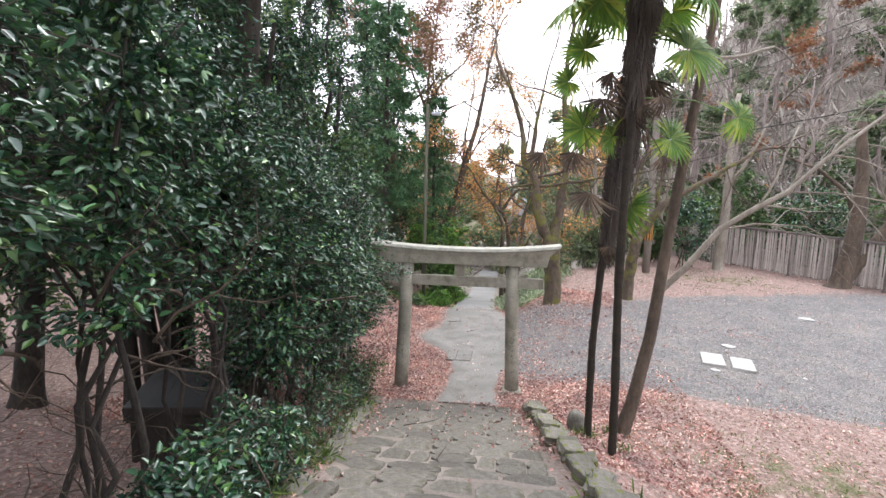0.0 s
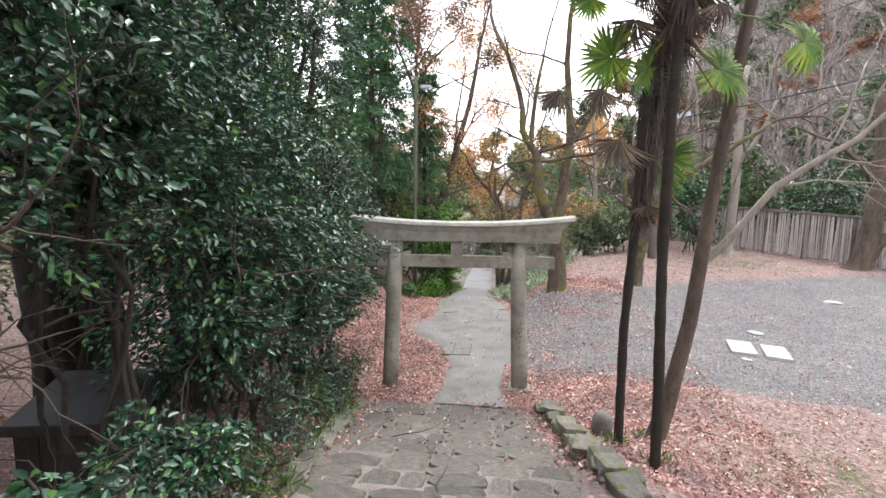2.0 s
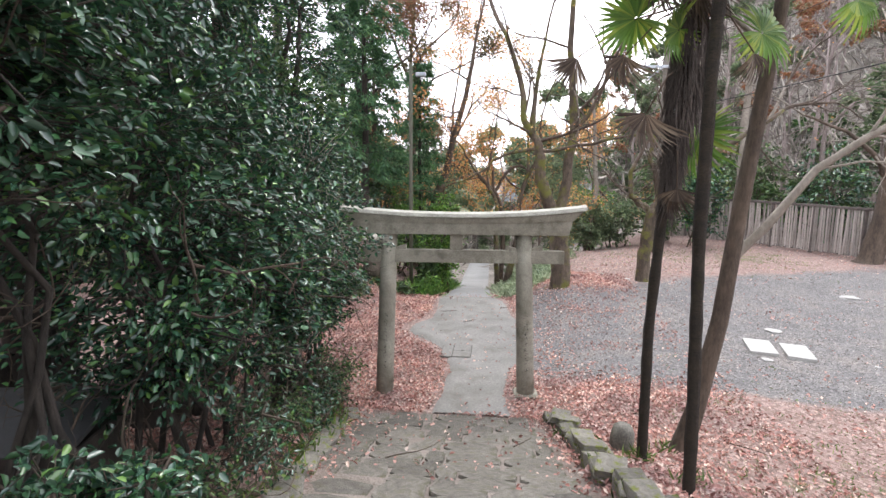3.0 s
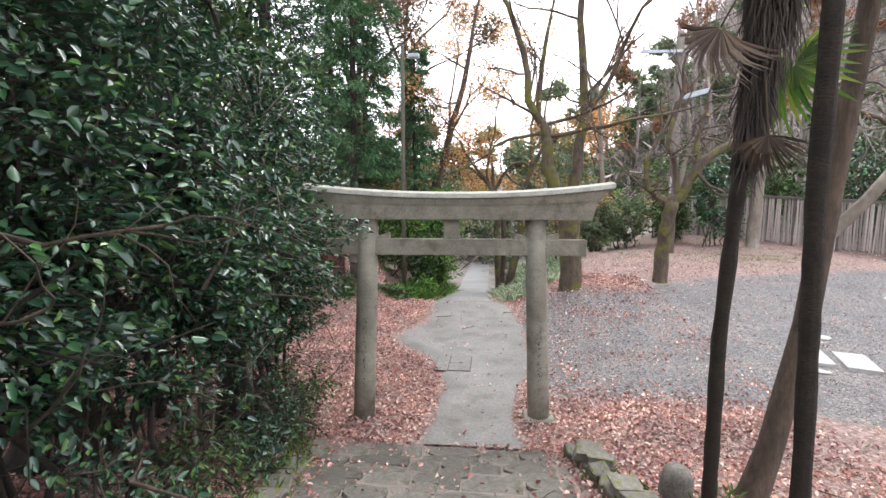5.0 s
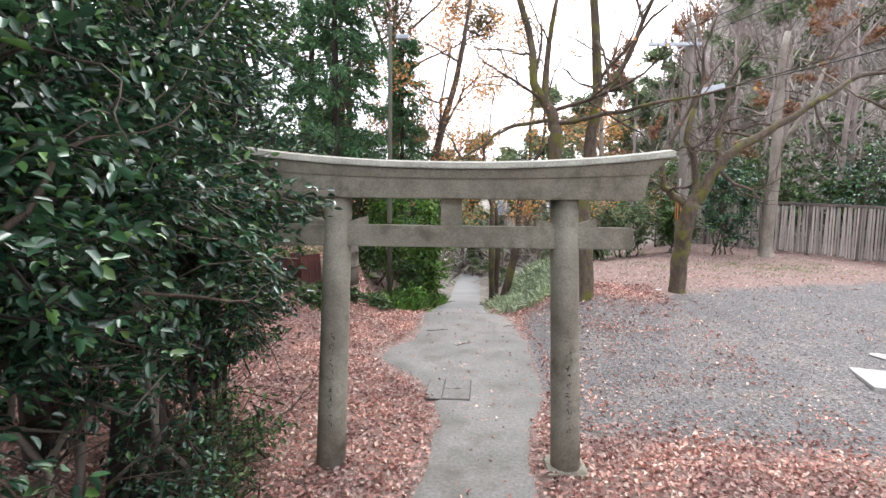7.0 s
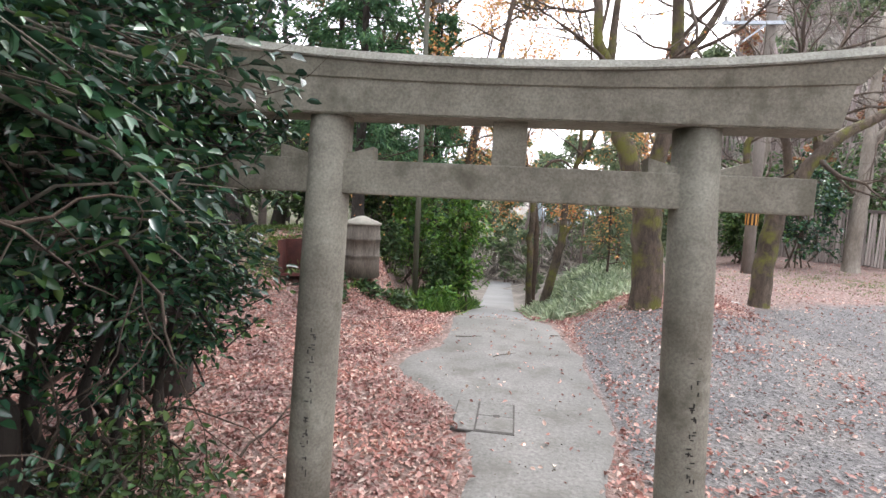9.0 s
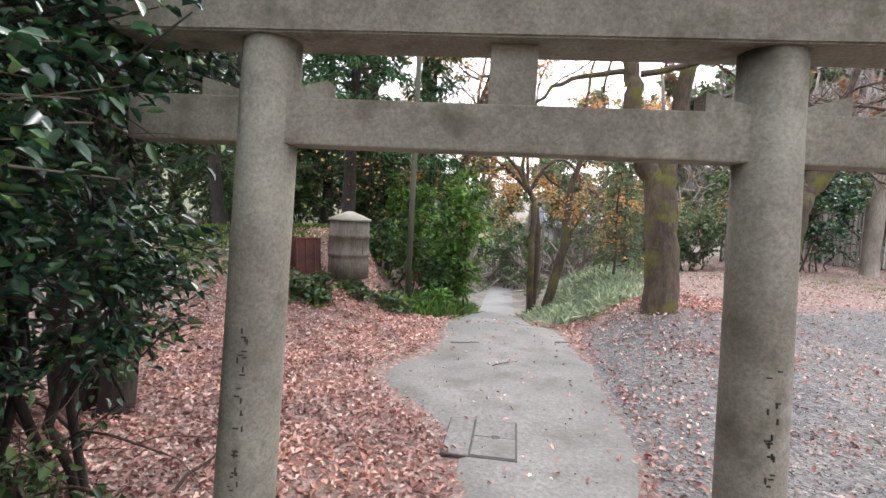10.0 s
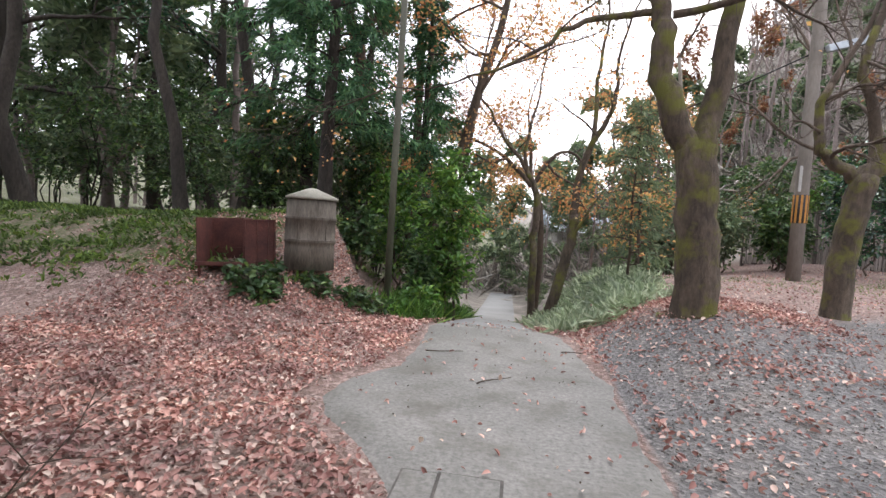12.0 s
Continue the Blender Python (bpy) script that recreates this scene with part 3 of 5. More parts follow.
# ---- kerb of mossy stones beside the stairs ----
kerb = thing("kerb", (0, 0, 0), "rough mossy edging stones beside the steps", "kerb", kind="structure")
krng = rs(5)


def rock_mesh(rng, name="stone", material=M_KERB, sub=2, flat=0.6):
    bm = bmesh.new()
    bmesh.ops.create_icosphere(bm, subdivisions=sub, radius=0.5)
    off = Vector(rng.uniform(-50, 50, 3))
    for v in bm.verts:
        p = v.co.copy()
        m_ = max(abs(p.x), abs(p.y), abs(p.z))
        v.co = p * (0.55 + 0.45 * 0.5 / m_) * (1 + 0.34 * noise.noise(p * 2.2 + off) + 0.16 * noise.noise(p * 6 + off))
        v.co.z *= flat
    me = bpy.data.meshes.new(name)
    bm.to_mesh(me)
    bm.free()
    me.materials.append(material)
    return me


def kerb_stone_mesh(rng):
    """A split stone, flat on top, with broken corners."""
    bm = bmesh.new()
    vs = bmesh.ops.create_cube(bm, size=1)["verts"]
    for v in vs:
        v.co += Vector(rng.uniform(-0.11, 0.11, 3))
    bmesh.ops.bevel(bm, geom=list(bm.edges), offset=0.07, segments=1, affect="EDGES")
    for v in bm.verts:
        v.co += Vector(rng.uniform(-0.025, 0.025, 3))
    me = bpy.data.meshes.new("stone")
    bm.to_mesh(me)
    bm.free()
    me.materials.append(M_KERB)
    return me


STONES = [kerb_stone_mesh(krng) for _ in range(12)]


def lay_stone(x, y, z, sx, sy, sz, tilt):
    ob = part("stone", STONES[krng.randint(12)], None, kerb)
    ob.matrix_basis = Matrix.Translation((x, y, z)) @ pose(0, 0, 0, krng.uniform(-tilt, tilt), krng.uniform(-tilt, tilt), krng.uniform(-22, 22)) @ Matrix.Diagonal((sx, sy, sz, 1))


# stacked flat stones beyond a leaf-filled gutter
y = 8.55
while y > -2.5:
    L_ = krng.uniform(0.16, 0.36)
    q = y - L_ / 2
    x = path_mid(q) + 1.4 + krng.uniform(-0.05, 0.05)
    z = land(x, q)
    lay_stone(x, q, z + 0.03, krng.uniform(0.15, 0.25), L_ * 1.0, krng.uniform(0.13, 0.22), 8)
    if krng.rand() < 0.55:
        lay_stone(x + krng.uniform(-0.02, 0.05), q + krng.uniform(-0.05, 0.05), z + 0.15, krng.uniform(0.18, 0.27), L_ * krng.uniform(0.7, 1.0), krng.uniform(0.05, 0.09), 5)
    if krng.rand() < 0.35:
        lay_stone(x + 0.2, q, z + 0.02, 0.2, L_ * 0.8, 0.15, 12)
    y -= L_
# low mossy edging on the other side
for y in np.arange(8.3, -2, -0.3):
    if krng.rand() < 0.8:
        x = path_mid(y) - 1.3 + krng.uniform(-0.05, 0.05)
        lay_stone(x, y, stair_z(y) - 0.03, 0.2, krng.uniform(0.22, 0.36), 0.14, 8)

# ---- small stone things on the ground ----
post = thing("stone_post", (2.2, 7.55, land(2.2, 7.55) - 0.03), "short rounded grey stone post beside the palm trunk", "stone")
bm = lathe([(0.13, 0), (0.135, 0.1), (0.125, 0.22), (0.1, 0.3), (0.05, 0.335)], 14)
for v in bm.verts:
    v.co += Vector((v.co.x, v.co.y, 0)) * 0.15 * noise.noise(v.co * 6)
part("body", bm, M_SLAB, post)

for n, (x, y, turn, sx, sy) in enumerate(((5.76, 11.96, 14, 0.46, 0.78), (6.31, 11.76, 16, 0.44, 0.78))):
    ob = part("concrete_slab", box(0, 0, 0.01, sx, sy, 0.07, 0.01, jitter=0.004), M_WHITE)
    ob.matrix_basis = pose(x, y, land(x, y), 1.5, 1, -turn)
    tagged(ob, "pale concrete slab lying in the gravel", "slab", "slabs in the gravel")
for x, y, s in ((6.46, 12.9, 0.26), (9.6, 15.6, 0.34), (5.6, 11.35, 0.16), (7.3, 11.2, 0.08), (4.5, 16.9, 0.2), (3.9, 17.5, 0.13)):
    ob = part("flat_stone", rock_mesh(krng, "flat_stone", M_WHITE, 2, 0.22), None)
    ob.matrix_basis = pose(x, y, land(x, y) + 0.01, 0, 0, krng.uniform(0, 360)) @ Matrix.Diagonal((s, s * 1.2, s, 1))
    tagged(ob, "flat pale stone in the gravel", "stone", "flat stones")

drain = thing("drain_cover", (0.2, 11.12, land(0.2, 11.12) + 0.024), "oblong concrete drain cover set in the path", "drain cover")
part("frame", box(0, 0, 0.0, 0.35, 0.68, 0.012, 0.002), M_CONC_DARK, drain, "dark sunken joint round the lids")
part("lid", box(0, 0.165, 0.004, 0.315, 0.315, 0.018, 0.004, jitter=0.003), M_CONC, drain)
part("lid", box(0, -0.165, 0.004, 0.315, 0.315, 0.018, 0.004, jitter=0.003), M_CONC, drain)
part("side_plate", box(-0.27, 0.0, -0.003, 0.19, 0.64, 0.018, 0.004, jitter=0.003), M_CONC, drain)
part("side_joint", box(-0.275, 0.0, -0.006, 0.205, 0.665, 0.018, 0.002), M_CONC_DARK, drain)
part("handle_pit", lathe([(0.04, 0), (0.036, 0.0155)], 12, at=(0.01, 0.0, 0)), M_CONC_DARK, drain)

# ---- drum, rusty bin, dark box ----
def drum():
    d = thing("concrete_drum", (-2.46, 15.4, land(-2.46, 15.4) - 0.05) , "old brown concrete drum with a conical pale lid", "drum")
    prof = [(0.335, 0), (0.33, 0.3)]
    for zb in (0.36, 0.66):
        prof += [(0.33, zb), (0.345, zb + 0.01), (0.345, zb + 0.03), (0.33, zb + 0.04)]
    prof += [(0.325, 0.94)]
    part("body", lathe(prof, 40), M_DRUM, d)
    part("lid", lathe([(0.35, 0.94), (0.352, 0.975), (0.06, 1.09), (0.01, 1.1)], 40), M_DRUM_LID, d, "pale conical lid")
    for zb in (0.4, 0.7):
        bm = lathe([(0.338, zb - 0.006), (0.35, zb), (0.338, zb + 0.006)], 40)
        part("hoop", bm, M_DRUM, d)
    for a in (200, 265, 330):
        bm = box(0.33, 0, 0.5, 0.02, 0.012, 0.3, 0.003)
        bm.transform(Matrix.Rotation(radians(a), 4, "Z"))
        part("seam", bm, M_DRUM, d)
    return d


drum()


def rusty_bin():
    z = land(-3.3, 15.0)
    b = thing("metal_bin", pose(-3.32, 15.15, z, 0, -3, 8) @ Matrix.Diagonal((0.9, 0.9, 0.98, 1)), "open maroon rusted sheet-metal bin on short legs", "bin")
    part("back_panel", box(-0.22, 0.25, 0.45, 0.62, 0.012, 0.62, 0.003), M_RUST, b)
    part("side_panel", box(-0.53, 0.0, 0.45, 0.012, 0.5, 0.62, 0.003), M_RUST, b)
    part("floor_plate", box(-0.2, 0, 0.13, 0.66, 0.52, 0.02, 0.003), M_RUST, b)
    part("inner_panel", box(0.08, 0.1, 0.45, 0.014, 0.3, 0.62, 0.003), M_RUST, b)
    part("crossbar", box(-0.22, 0.238, 0.33, 0.62, 0.014, 0.02, 0.003), M_RUST, b)
    part("lip", box(-0.2, -0.27, 0.15, 0.68, 0.03, 0.05, 0.004), M_RUST, b)
    door = part("door", box(0.3, -0.02, 0.44, 0.46, 0.014, 0.6, 0.003, turn=Matrix.Rotation(radians(18), 4, "Z")), M_RUST, b, "ribbed maroon door swung open")
    for k in (-0.2, -0.03, 0.12, 0.21):
        part("rib", box(0.3 + k * 0.95, -0.02 + k * 0.31 - 0.012, 0.44, 0.022, 0.022, 0.6, 0.003), M_RUST, door)
    part("rail", box(0.3, -0.03, 0.73, 0.47, 0.03, 0.025, 0.003, turn=Matrix.Rotation(radians(18), 4, "Z")), M_RUST, b)
    for x, y in ((-0.5, -0.24), (0.1, -0.24), (-0.5, 0.24), (0.1, 0.24)):
        part("leg", box(x, y, 0.03, 0.03, 0.03, 0.24, 0.003), M_RUST, b)
    return b


rusty_bin()


def dark_box():
    x, y = -2.3, 5.05
    b = thing("wooden_box", pose(x, y, land(x, y) - 0.03, 0, 0, 12) @ Matrix.Diagonal((0.82, 0.82, 0.82, 1)), "dark old wooden box with a sloping slate-grey lid under the bushes", "box")
    for k in range(5):
        part("board", box(-0.42 + k * 0.21, -0.38, 0.42, 0.2, 0.03, 0.84, 0.004), M_WOOD_DARK, b)
    part("side_panel", box(-0.53, 0, 0.42, 0.03, 0.76, 0.84, 0.004), M_WOOD_DARK, b)
    part("side_panel", box(0.53, 0, 0.42, 0.03, 0.76, 0.84, 0.004), M_WOOD_DARK, b)
    part("back_panel", box(0, 0.38, 0.48, 1.06, 0.03, 0.96, 0.004), M_WOOD_DARK, b)
    part("lid", box(0, -0.02, 0.97, 1.14, 0.95, 0.04, 0.006, turn=Matrix.Rotation(radians(10), 4, "X")), M_SLATE, b, "sloping slate-grey lid")
    part("lid_edge", box(0, -0.48, 0.85, 1.14, 0.03, 0.09, 0.004), M_WOOD_DARK, b)
    return b


dark_box()

marker = thing("stone_marker", pose(-1.95, 8.3, land(-1.95, 8.3) - 0.06, 0, 2, 25), "dark rounded upright stone marker under the bushes", "stone")
bm = box(0, 0, 0.5, 0.42, 0.26, 1.05, 0.09)
for v in bm.verts:
    v.co.x *= 1 - 0.3 * sm((v.co.z - 0.5) / 0.6)
    v.co += v.co.normalized() * 0.03 * noise.noise(v.co * 5)
part("body", bm, M_WOOD_DARK, marker)

# ---- bamboo fence ----
FENCE = [(7.6, 26.6), (10.3, 23.6), (12.1, 21.7), (14.2, 19.6), (17.0, 17.6), (20.5, 15.6)]
frng = rs(9)
slat_me = mesh_from("slat", *tubes([([Vector((0, 0, 0)), Vector((0, 0, 0.6)), Vector((0, 0, 1.2)), Vector((0, 0, 1.62))], [0.034, 0.03, 0.031, 0.028])], lambda r: 6))
slat_me.materials.append(M_FENCE)
for (xa, ya), (xb, yb) in zip(FENCE, FENCE[1:]):
    za, zb = land(xa, ya), land(xb, yb)
    run = math.hypot(xb - xa, yb - ya)
    f = thing("fence", (xa, ya, za), "weathered grey bamboo slat fence with a dark top rail", "fence", "fence panels")
    way = math.degrees(math.atan2(yb - ya, xb - xa))
    ux, uy = (xb - xa) / run, (yb - ya) / run
    pitch_ = math.degrees(math.atan2(zb - za, run))
    n = int(run / 0.075)
    for k in range(n):
        q = (k + 0.5) / n
        s = part("slat", slat_me, None, f)
        s.matrix_basis = Matrix.Translation((ux * run * q + frng.uniform(-0.008, 0.008), uy * run * q + frng.uniform(-0.01, 0.01), (zb - za) * q + 0.08 + frng.uniform(-0.03, 0.03))) @ pose(0, 0, 0, frng.uniform(-1.5, 1.5), frng.uniform(-1.5, 1.5), frng.uniform(0, 360))
    for zz, th, dp in ((1.7, 0.09, 0.13), (0.95, 0.06, 0.09), (0.12, 0.1, 0.1)):
        bm = box(run / 2, 0.0 if zz > 1.5 else 0.05, zz, run + 0.03, dp, th, 0.008)
        ob = part("rail", bm, M_FENCE_DARK, f)
        ob.matrix_basis = pose(0, 0, 0, 0, -pitch_, way)
    m_ = max(2, int(run / 1.6))
    for k in range(m_):
        q = k / m_
        part("post", box(ux * run * q, uy * run * q, (zb - za) * q + 0.84, 0.09, 0.09, 1.78, 0.008), M_FENCE_DARK, f)

# ---- poles and wires ----
zb = land(6.68, 21.5)
up = thing("utility_pole", (6.64, 21.5, zb - 0.1), "concrete utility pole with crossarm and striped guard", "utility pole")
part("pole", lathe([(0.15, 0), (0.145, 2), (0.12, 7.3), (0.11, 7.4)], 20), M_UPOLE, up)
part("crossarm", box(-0.52, -0.2, 6.72, 1.55, 0.08, 0.09, 0.006), M_STEEL, up)
part("brace", box(-0.45, -0.2, 6.48, 0.75, 0.03, 0.04, 0.003, turn=Matrix.Rotation(radians(-38), 4, "Y")), M_STEEL, up)
guard = part("guard", lathe([(0.156, 1.42), (0.152, 2.06)], 20), M_BLACK, up, "black and yellow striped pole guard")
for k in range(10):
    a = 2 * math.pi * k / 10
    bm = box(0.153, 0, 1.74, 0.012, 0.045, 0.63, 0.002)
    bm.transform(Matrix.Rotation(a, 4, "Z"))
    part("stripe", bm, M_YELLOW, guard)
bm = box(-0.11, -0.115, 2.42, 0.06, 0.02, 0.58, 0.003)
part("number_plate", bm, M_WHITE, up, "white number plate")
for x in (-1.2, -0.8, 0.1):
    part("insulator", lathe([(0.03, 0), (0.05, 0.03), (0.03, 0.07), (0.05, 0.1), (0.02, 0.14)], 10, at=(x, -0.2, 6.76)), M_WHITE, up)
cab = part("cable_box", box(0.5, -0.3, 5.35, 0.9, 0.16, 0.16, 0.02, turn=Matrix.Rotation(radians(-14), 4, "Y")), M_STEEL, up)


def wire(a, b, sag, r, name="wire"):
    pts = []
    for k in range(17):
        f = k / 16
        p = Vector(a).lerp(Vector(b), f)
        p.z -= sag * 4 * f * (1 - f)
        pts.append(p)
    ob = part(name, mesh_from(name, *tubes([(pts, [r] * 17)], lambda q: 5), True), M_BLACK)
    tagged(ob, "black overhead cable running from the utility pole", "wire", "overhead wires")


wire((6.9, 21.3, zb + 5.3), (-5, 42, 4), 0.7, 0.02)
wire((6.2, 21.3, zb + 6.95), (20, 8, 13), 0.5, 0.012)
wire((7.1, 21.3, zb + 6.95), (21, 8, 13), 0.5, 0.012)
wire((7.2, 21.3, zb + 5.2), (21, 9, 9.5), 0.5, 0.02)

mp = thing("lamp_pole", (-1.8, 17.2, land(-1.8, 17.2) - 0.1), "slim green painted steel pole with a small lamp", "lamp pole")
part("pole", lathe([(0.06, 0), (0.058, 3), (0.05, 6.75), (0.04, 6.8)], 14), M_POLE, mp)
part("arm", box(0.12, 0, 6.55, 0.35, 0.04, 0.04, 0.004), M_POLE, mp)
part("lamp", box(0.3, -0.03, 6.5, 0.3, 0.14, 0.12, 0.03), M_STEEL, mp, "small grey lamp head")

# ---- trees and shrubs ----
def V(*p):
    return Vector(p)


def tree_thing(name, x, y, label, sink=0.06, group="", category="tree"):
    return thing(name, (x, y, land(x, y) - sink), label, category, group)


def wood(parent, lines, material, name="trunk"):
    return part(name, mesh_from(name, *tubes(lines, rings), True), material, parent)


def flare(lines, amount=1.5, n=3):
    """Swells the foot of the first line."""
    pts, rad = lines[0]
    f = pts[0]
    g = pts[1]
    lines[0] = ([f, f.lerp(g, 0.12), f.lerp(g, 0.3)] + list(pts[1:]), [rad[0] * amount, rad[0] * (1 + (amount - 1) * 0.4), rad[0] * 1.05] + list(rad[1:]))


def broadleaf(name, x, y, height, r, crown_from, reach, bark, leaf, label, seed, count, size, lean=(0, 0), levels=2, limbs=9, group="", up=0.7, width=0.45, spread=0.16, fine=False):
    """A tree of a trunk, limbs and a leafy crown."""
    rng = rs(seed)
    t = tree_thing(name, x, y, label, group=group)
    top = V(lean[0], lean[1], height)
    pts = [V(0, 0, 0)]
    for k in range(1, 7):
        f = k / 6
        pts.append(top * f + V(*(rng.normal(0, 0.018 * height, 2)), 0) * (1 if k < 6 else 0.5))
    rad = [r * (1 - 0.78 * k / 6) for k in range(7)]
    lines, tips = [(pts, rad)], []
    flare(lines)
    for n in range(limbs):
        f = crown_from + (1 - crown_from) * (n + rng.uniform(0, 1)) / limbs
        i = min(5, int(f * 6))
        p = pts[i].lerp(pts[i + 1], f * 6 - i)
        a = n * 2.4 + rng.uniform(-0.4, 0.4)
        q = reach * (1.05 - 0.55 * (f - crown_from) / (1 - crown_from))
        grow(rng, p, V(math.cos(a), math.sin(a), rng.uniform(0.1, 0.7)), q * 0.62, max(0.012, rad[i] * 0.42), levels, lines, tips, 0.17, (3, 4), 0.8, 0.02)
    wood(t, lines, bark)
    if count:
        c, ways = on_lines(rng, tips, count, spread)
        part("crown", leaf_mesh("crown", rng, c, size, size * width, up, 0.25, fine, 0.35, ways), leaf, t)
    return t


def conifer(x, y, height, r, reach, seed, label, count, bark=None, leaf=None, foot=0.12, name="conifer"):
    """A tree with drooping sprays on tiers of boughs."""
    rng = rs(seed)
    t = tree_thing(name, x, y, label)
    pts = [V(*(rng.normal(0, 0.02, 2)), height * k / 6) for k in range(7)]
    lines, tips = [(pts, [r * (1 - 0.85 * k / 6) for k in range(7)])], []
    flare(lines)
    n = int(height * 7)
    for k in range(n):
        f = foot + (0.97 - foot) * k / n
        a = k * 2.4 + rng.uniform(-0.5, 0.5)
        ln = reach * (1.0 - 0.75 * f) * rng.uniform(0.6, 1.15)
        p, q, _ = wander(rng, V(0, 0, height * f), V(math.cos(a), math.sin(a), 0.25), ln, 0.02, 0.005, 5, 0.1, -0.08)
        lines.append((p, q))
        tips.append(p)
        for j in range(4):
            i = rng.randint(1, 5)
            b = a + rng.choice((-1, 1)) * rng.uniform(0.5, 1.0)
            p2, q2, _ = wander(rng, p[i], V(math.cos(b), math.sin(b), 0), ln * 0.45, 0.008, 0.003, 3, 0.12, -0.12)
            lines.append((p2, q2))
            tips.append(p2)
    wood(t, lines, bark or M_BARK)
    c, ways = on_lines(rng, tips, count, 0.06)
    part("crown", leaf_mesh("crown", rng, c, 0.17, 0.035, 0.5, 0.7, False, 0.4, ways), leaf or M_CONIFER, t)
    return t


def shrub(name, x, y, rx, ry, z0, z1, seed, twigs, per, leaf, label, size=0.075, stems=5, bark=None, shell=0.55, group="", width=0.54, fine=True, stem_r=0.028, category="bush", low_gap=0.0, tangle=0, voids=0.0):
    """A many-stemmed bush: stems, twigs in a lumpy crown, leaves along the twigs."""
    rng = rs(seed)
    t = tree_thing(name, x, y, label, group=group, category=category)
    mid, half = (z0 + z1) / 2, (z1 - z0) / 2
    off = V(*rng.uniform(-40, 40, 3))
    stem_pts, lines = [], []
    for k in range(stems):
        a = rng.uniform(0, 2 * math.pi)
        goal = V(math.cos(a) * rx * rng.uniform(0.15, 0.6), math.sin(a) * ry * rng.uniform(0.15, 0.6), z0 + (z1 - z0) * rng.uniform(0.55, 0.95))
        b = V(rng.normal(0, 0.16), rng.normal(0, 0.16), 0)
        pts = []
        for j in range(9):
            f = j / 8
            wob = V(*rng.normal(0, 0.085, 2), 0) if 0 < j < 8 else V(0, 0, 0)
            pts.append(b.lerp(goal, f) + V((goal.x - b.x), (goal.y - b.y), 0) * (-0.25 * math.sin(math.pi * f)) + wob)
        lines.append((pts, [stem_r * rng.uniform(0.8, 1.3) * (1 - 0.75 * j / 8) for j in range(9)]))
        stem_pts += pts[3:]
    lines_t = []
    sp = np.array([tuple(p) for p in stem_pts])
    for k in range(twigs):
        d = rng.normal(0, 1, 3)
        d /= np.linalg.norm(d)
        s = shell + (1 - shell) * rng.rand() ** 0.6
        s *= 1 + 0.36 * noise.noise(Vector(d) * 1.9 + off) + 0.2 * noise.noise(Vector(d) * 4.5 + off)
        end = Vector((d[0] * rx * s, d[1] * ry * s, mid + d[2] * half * s))
        if end.z < z0 + low_gap * rng.rand():
            continue
        if voids and noise.noise(Vector((end.x * 1.5, end.y * 1.5, end.z * 2.4)) + off) < voids and rng.rand() < 0.85:
            continue
        near = Vector(sp[((sp - np.array(end)) ** 2).sum(1).argmin()])
        go = (end - near)
        ln = go.length
        start = end - go * min(1, 0.5 / max(0.5, ln))
        side = V(*rng.normal(0, 0.07, 3))
        tw = [start, start.lerp(end, 0.5) + side + V(0, 0, 0.03), end]
        lines_t.append(tw)
        if k % 4 == 0:
            lines.append(([near, near.lerp(end, 0.5) + side * 1.5, end], [0.011, 0.007, 0.003]))
        else:
            lines.append((tw, [0.005, 0.004, 0.002]))
    for ln_ in lines[:stems]:
        wood(t, [ln_], bark or M_BARK, "stem")
    wood(t, lines[stems:], bark or M_BARK, "twig_growth")["kind"] = "stuff"
    if tangle:
        bare, dead_ends = [], []
        for k in range(tangle):
            b = V(rng.normal(0, rx * 0.35), rng.normal(0, ry * 0.4), rng.uniform(0.05, 0.4) if k % 2 else rng.uniform(1.0, 2.6))
            grow(rng, b, V(rng.normal(0, 0.5) + ((0.3 if k % 2 else 0.7) if y < 8 else -0.2), rng.normal(0, 0.6), rng.uniform(0.4, 1.1) if k % 2 else rng.uniform(-0.1, 0.3)), rng.uniform(0.45, 0.8), rng.uniform(0.008, 0.016), 2, bare, dead_ends, 0.28, (2, 3), 0.9, 0.0)
        wood(t, bare, M_BARK, "bare_twig_tangle")["kind"] = "stuff"
    c, ways = on_lines(rng, lines_t, len(lines_t) * per, 0.045, 0.0)
    part("foliage", leaf_mesh("foliage", rng, c, size, size * width, 0.75, 0.25, fine, 0.35, ways), leaf, t)
    return t


# hedge of camellias beside the stairs
CAM = "glossy dark green camellia bush with bare twisted stems beside the steps"
for n, (x, y, rx, ry, z0, z1, tw) in enumerate((
        (-2.15, 9.5, 1.1, 0.85, 0.35, 4.2, 800), (-2.1, 8.7, 1.1, 0.95, 0.6, 4.2, 700), (-1.9, 7.9, 1.05, 1.1, 0.7, 4.0, 740), (-1.8, 6.7, 0.95, 1.1, 0.4, 4.1, 780), (-1.7, 5.5, 0.9, 1.1, 0.5, 4.2, 800),
        (-1.65, 4.2, 0.85, 1.05, 1.7, 4.2, 620), (-1.45, 2.9, 0.85, 1.05, 1.5, 4.0, 600), (-1.4, 1.6, 0.85, 1.05, 1.3, 3.9, 520), (-1.5, 0.2, 0.9, 1.05, 0.5, 3.8, 420))):
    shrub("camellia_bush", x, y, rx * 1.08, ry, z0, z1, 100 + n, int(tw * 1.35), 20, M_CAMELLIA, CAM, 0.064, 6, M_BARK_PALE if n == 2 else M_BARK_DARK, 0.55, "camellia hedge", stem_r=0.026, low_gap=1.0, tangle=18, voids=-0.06)
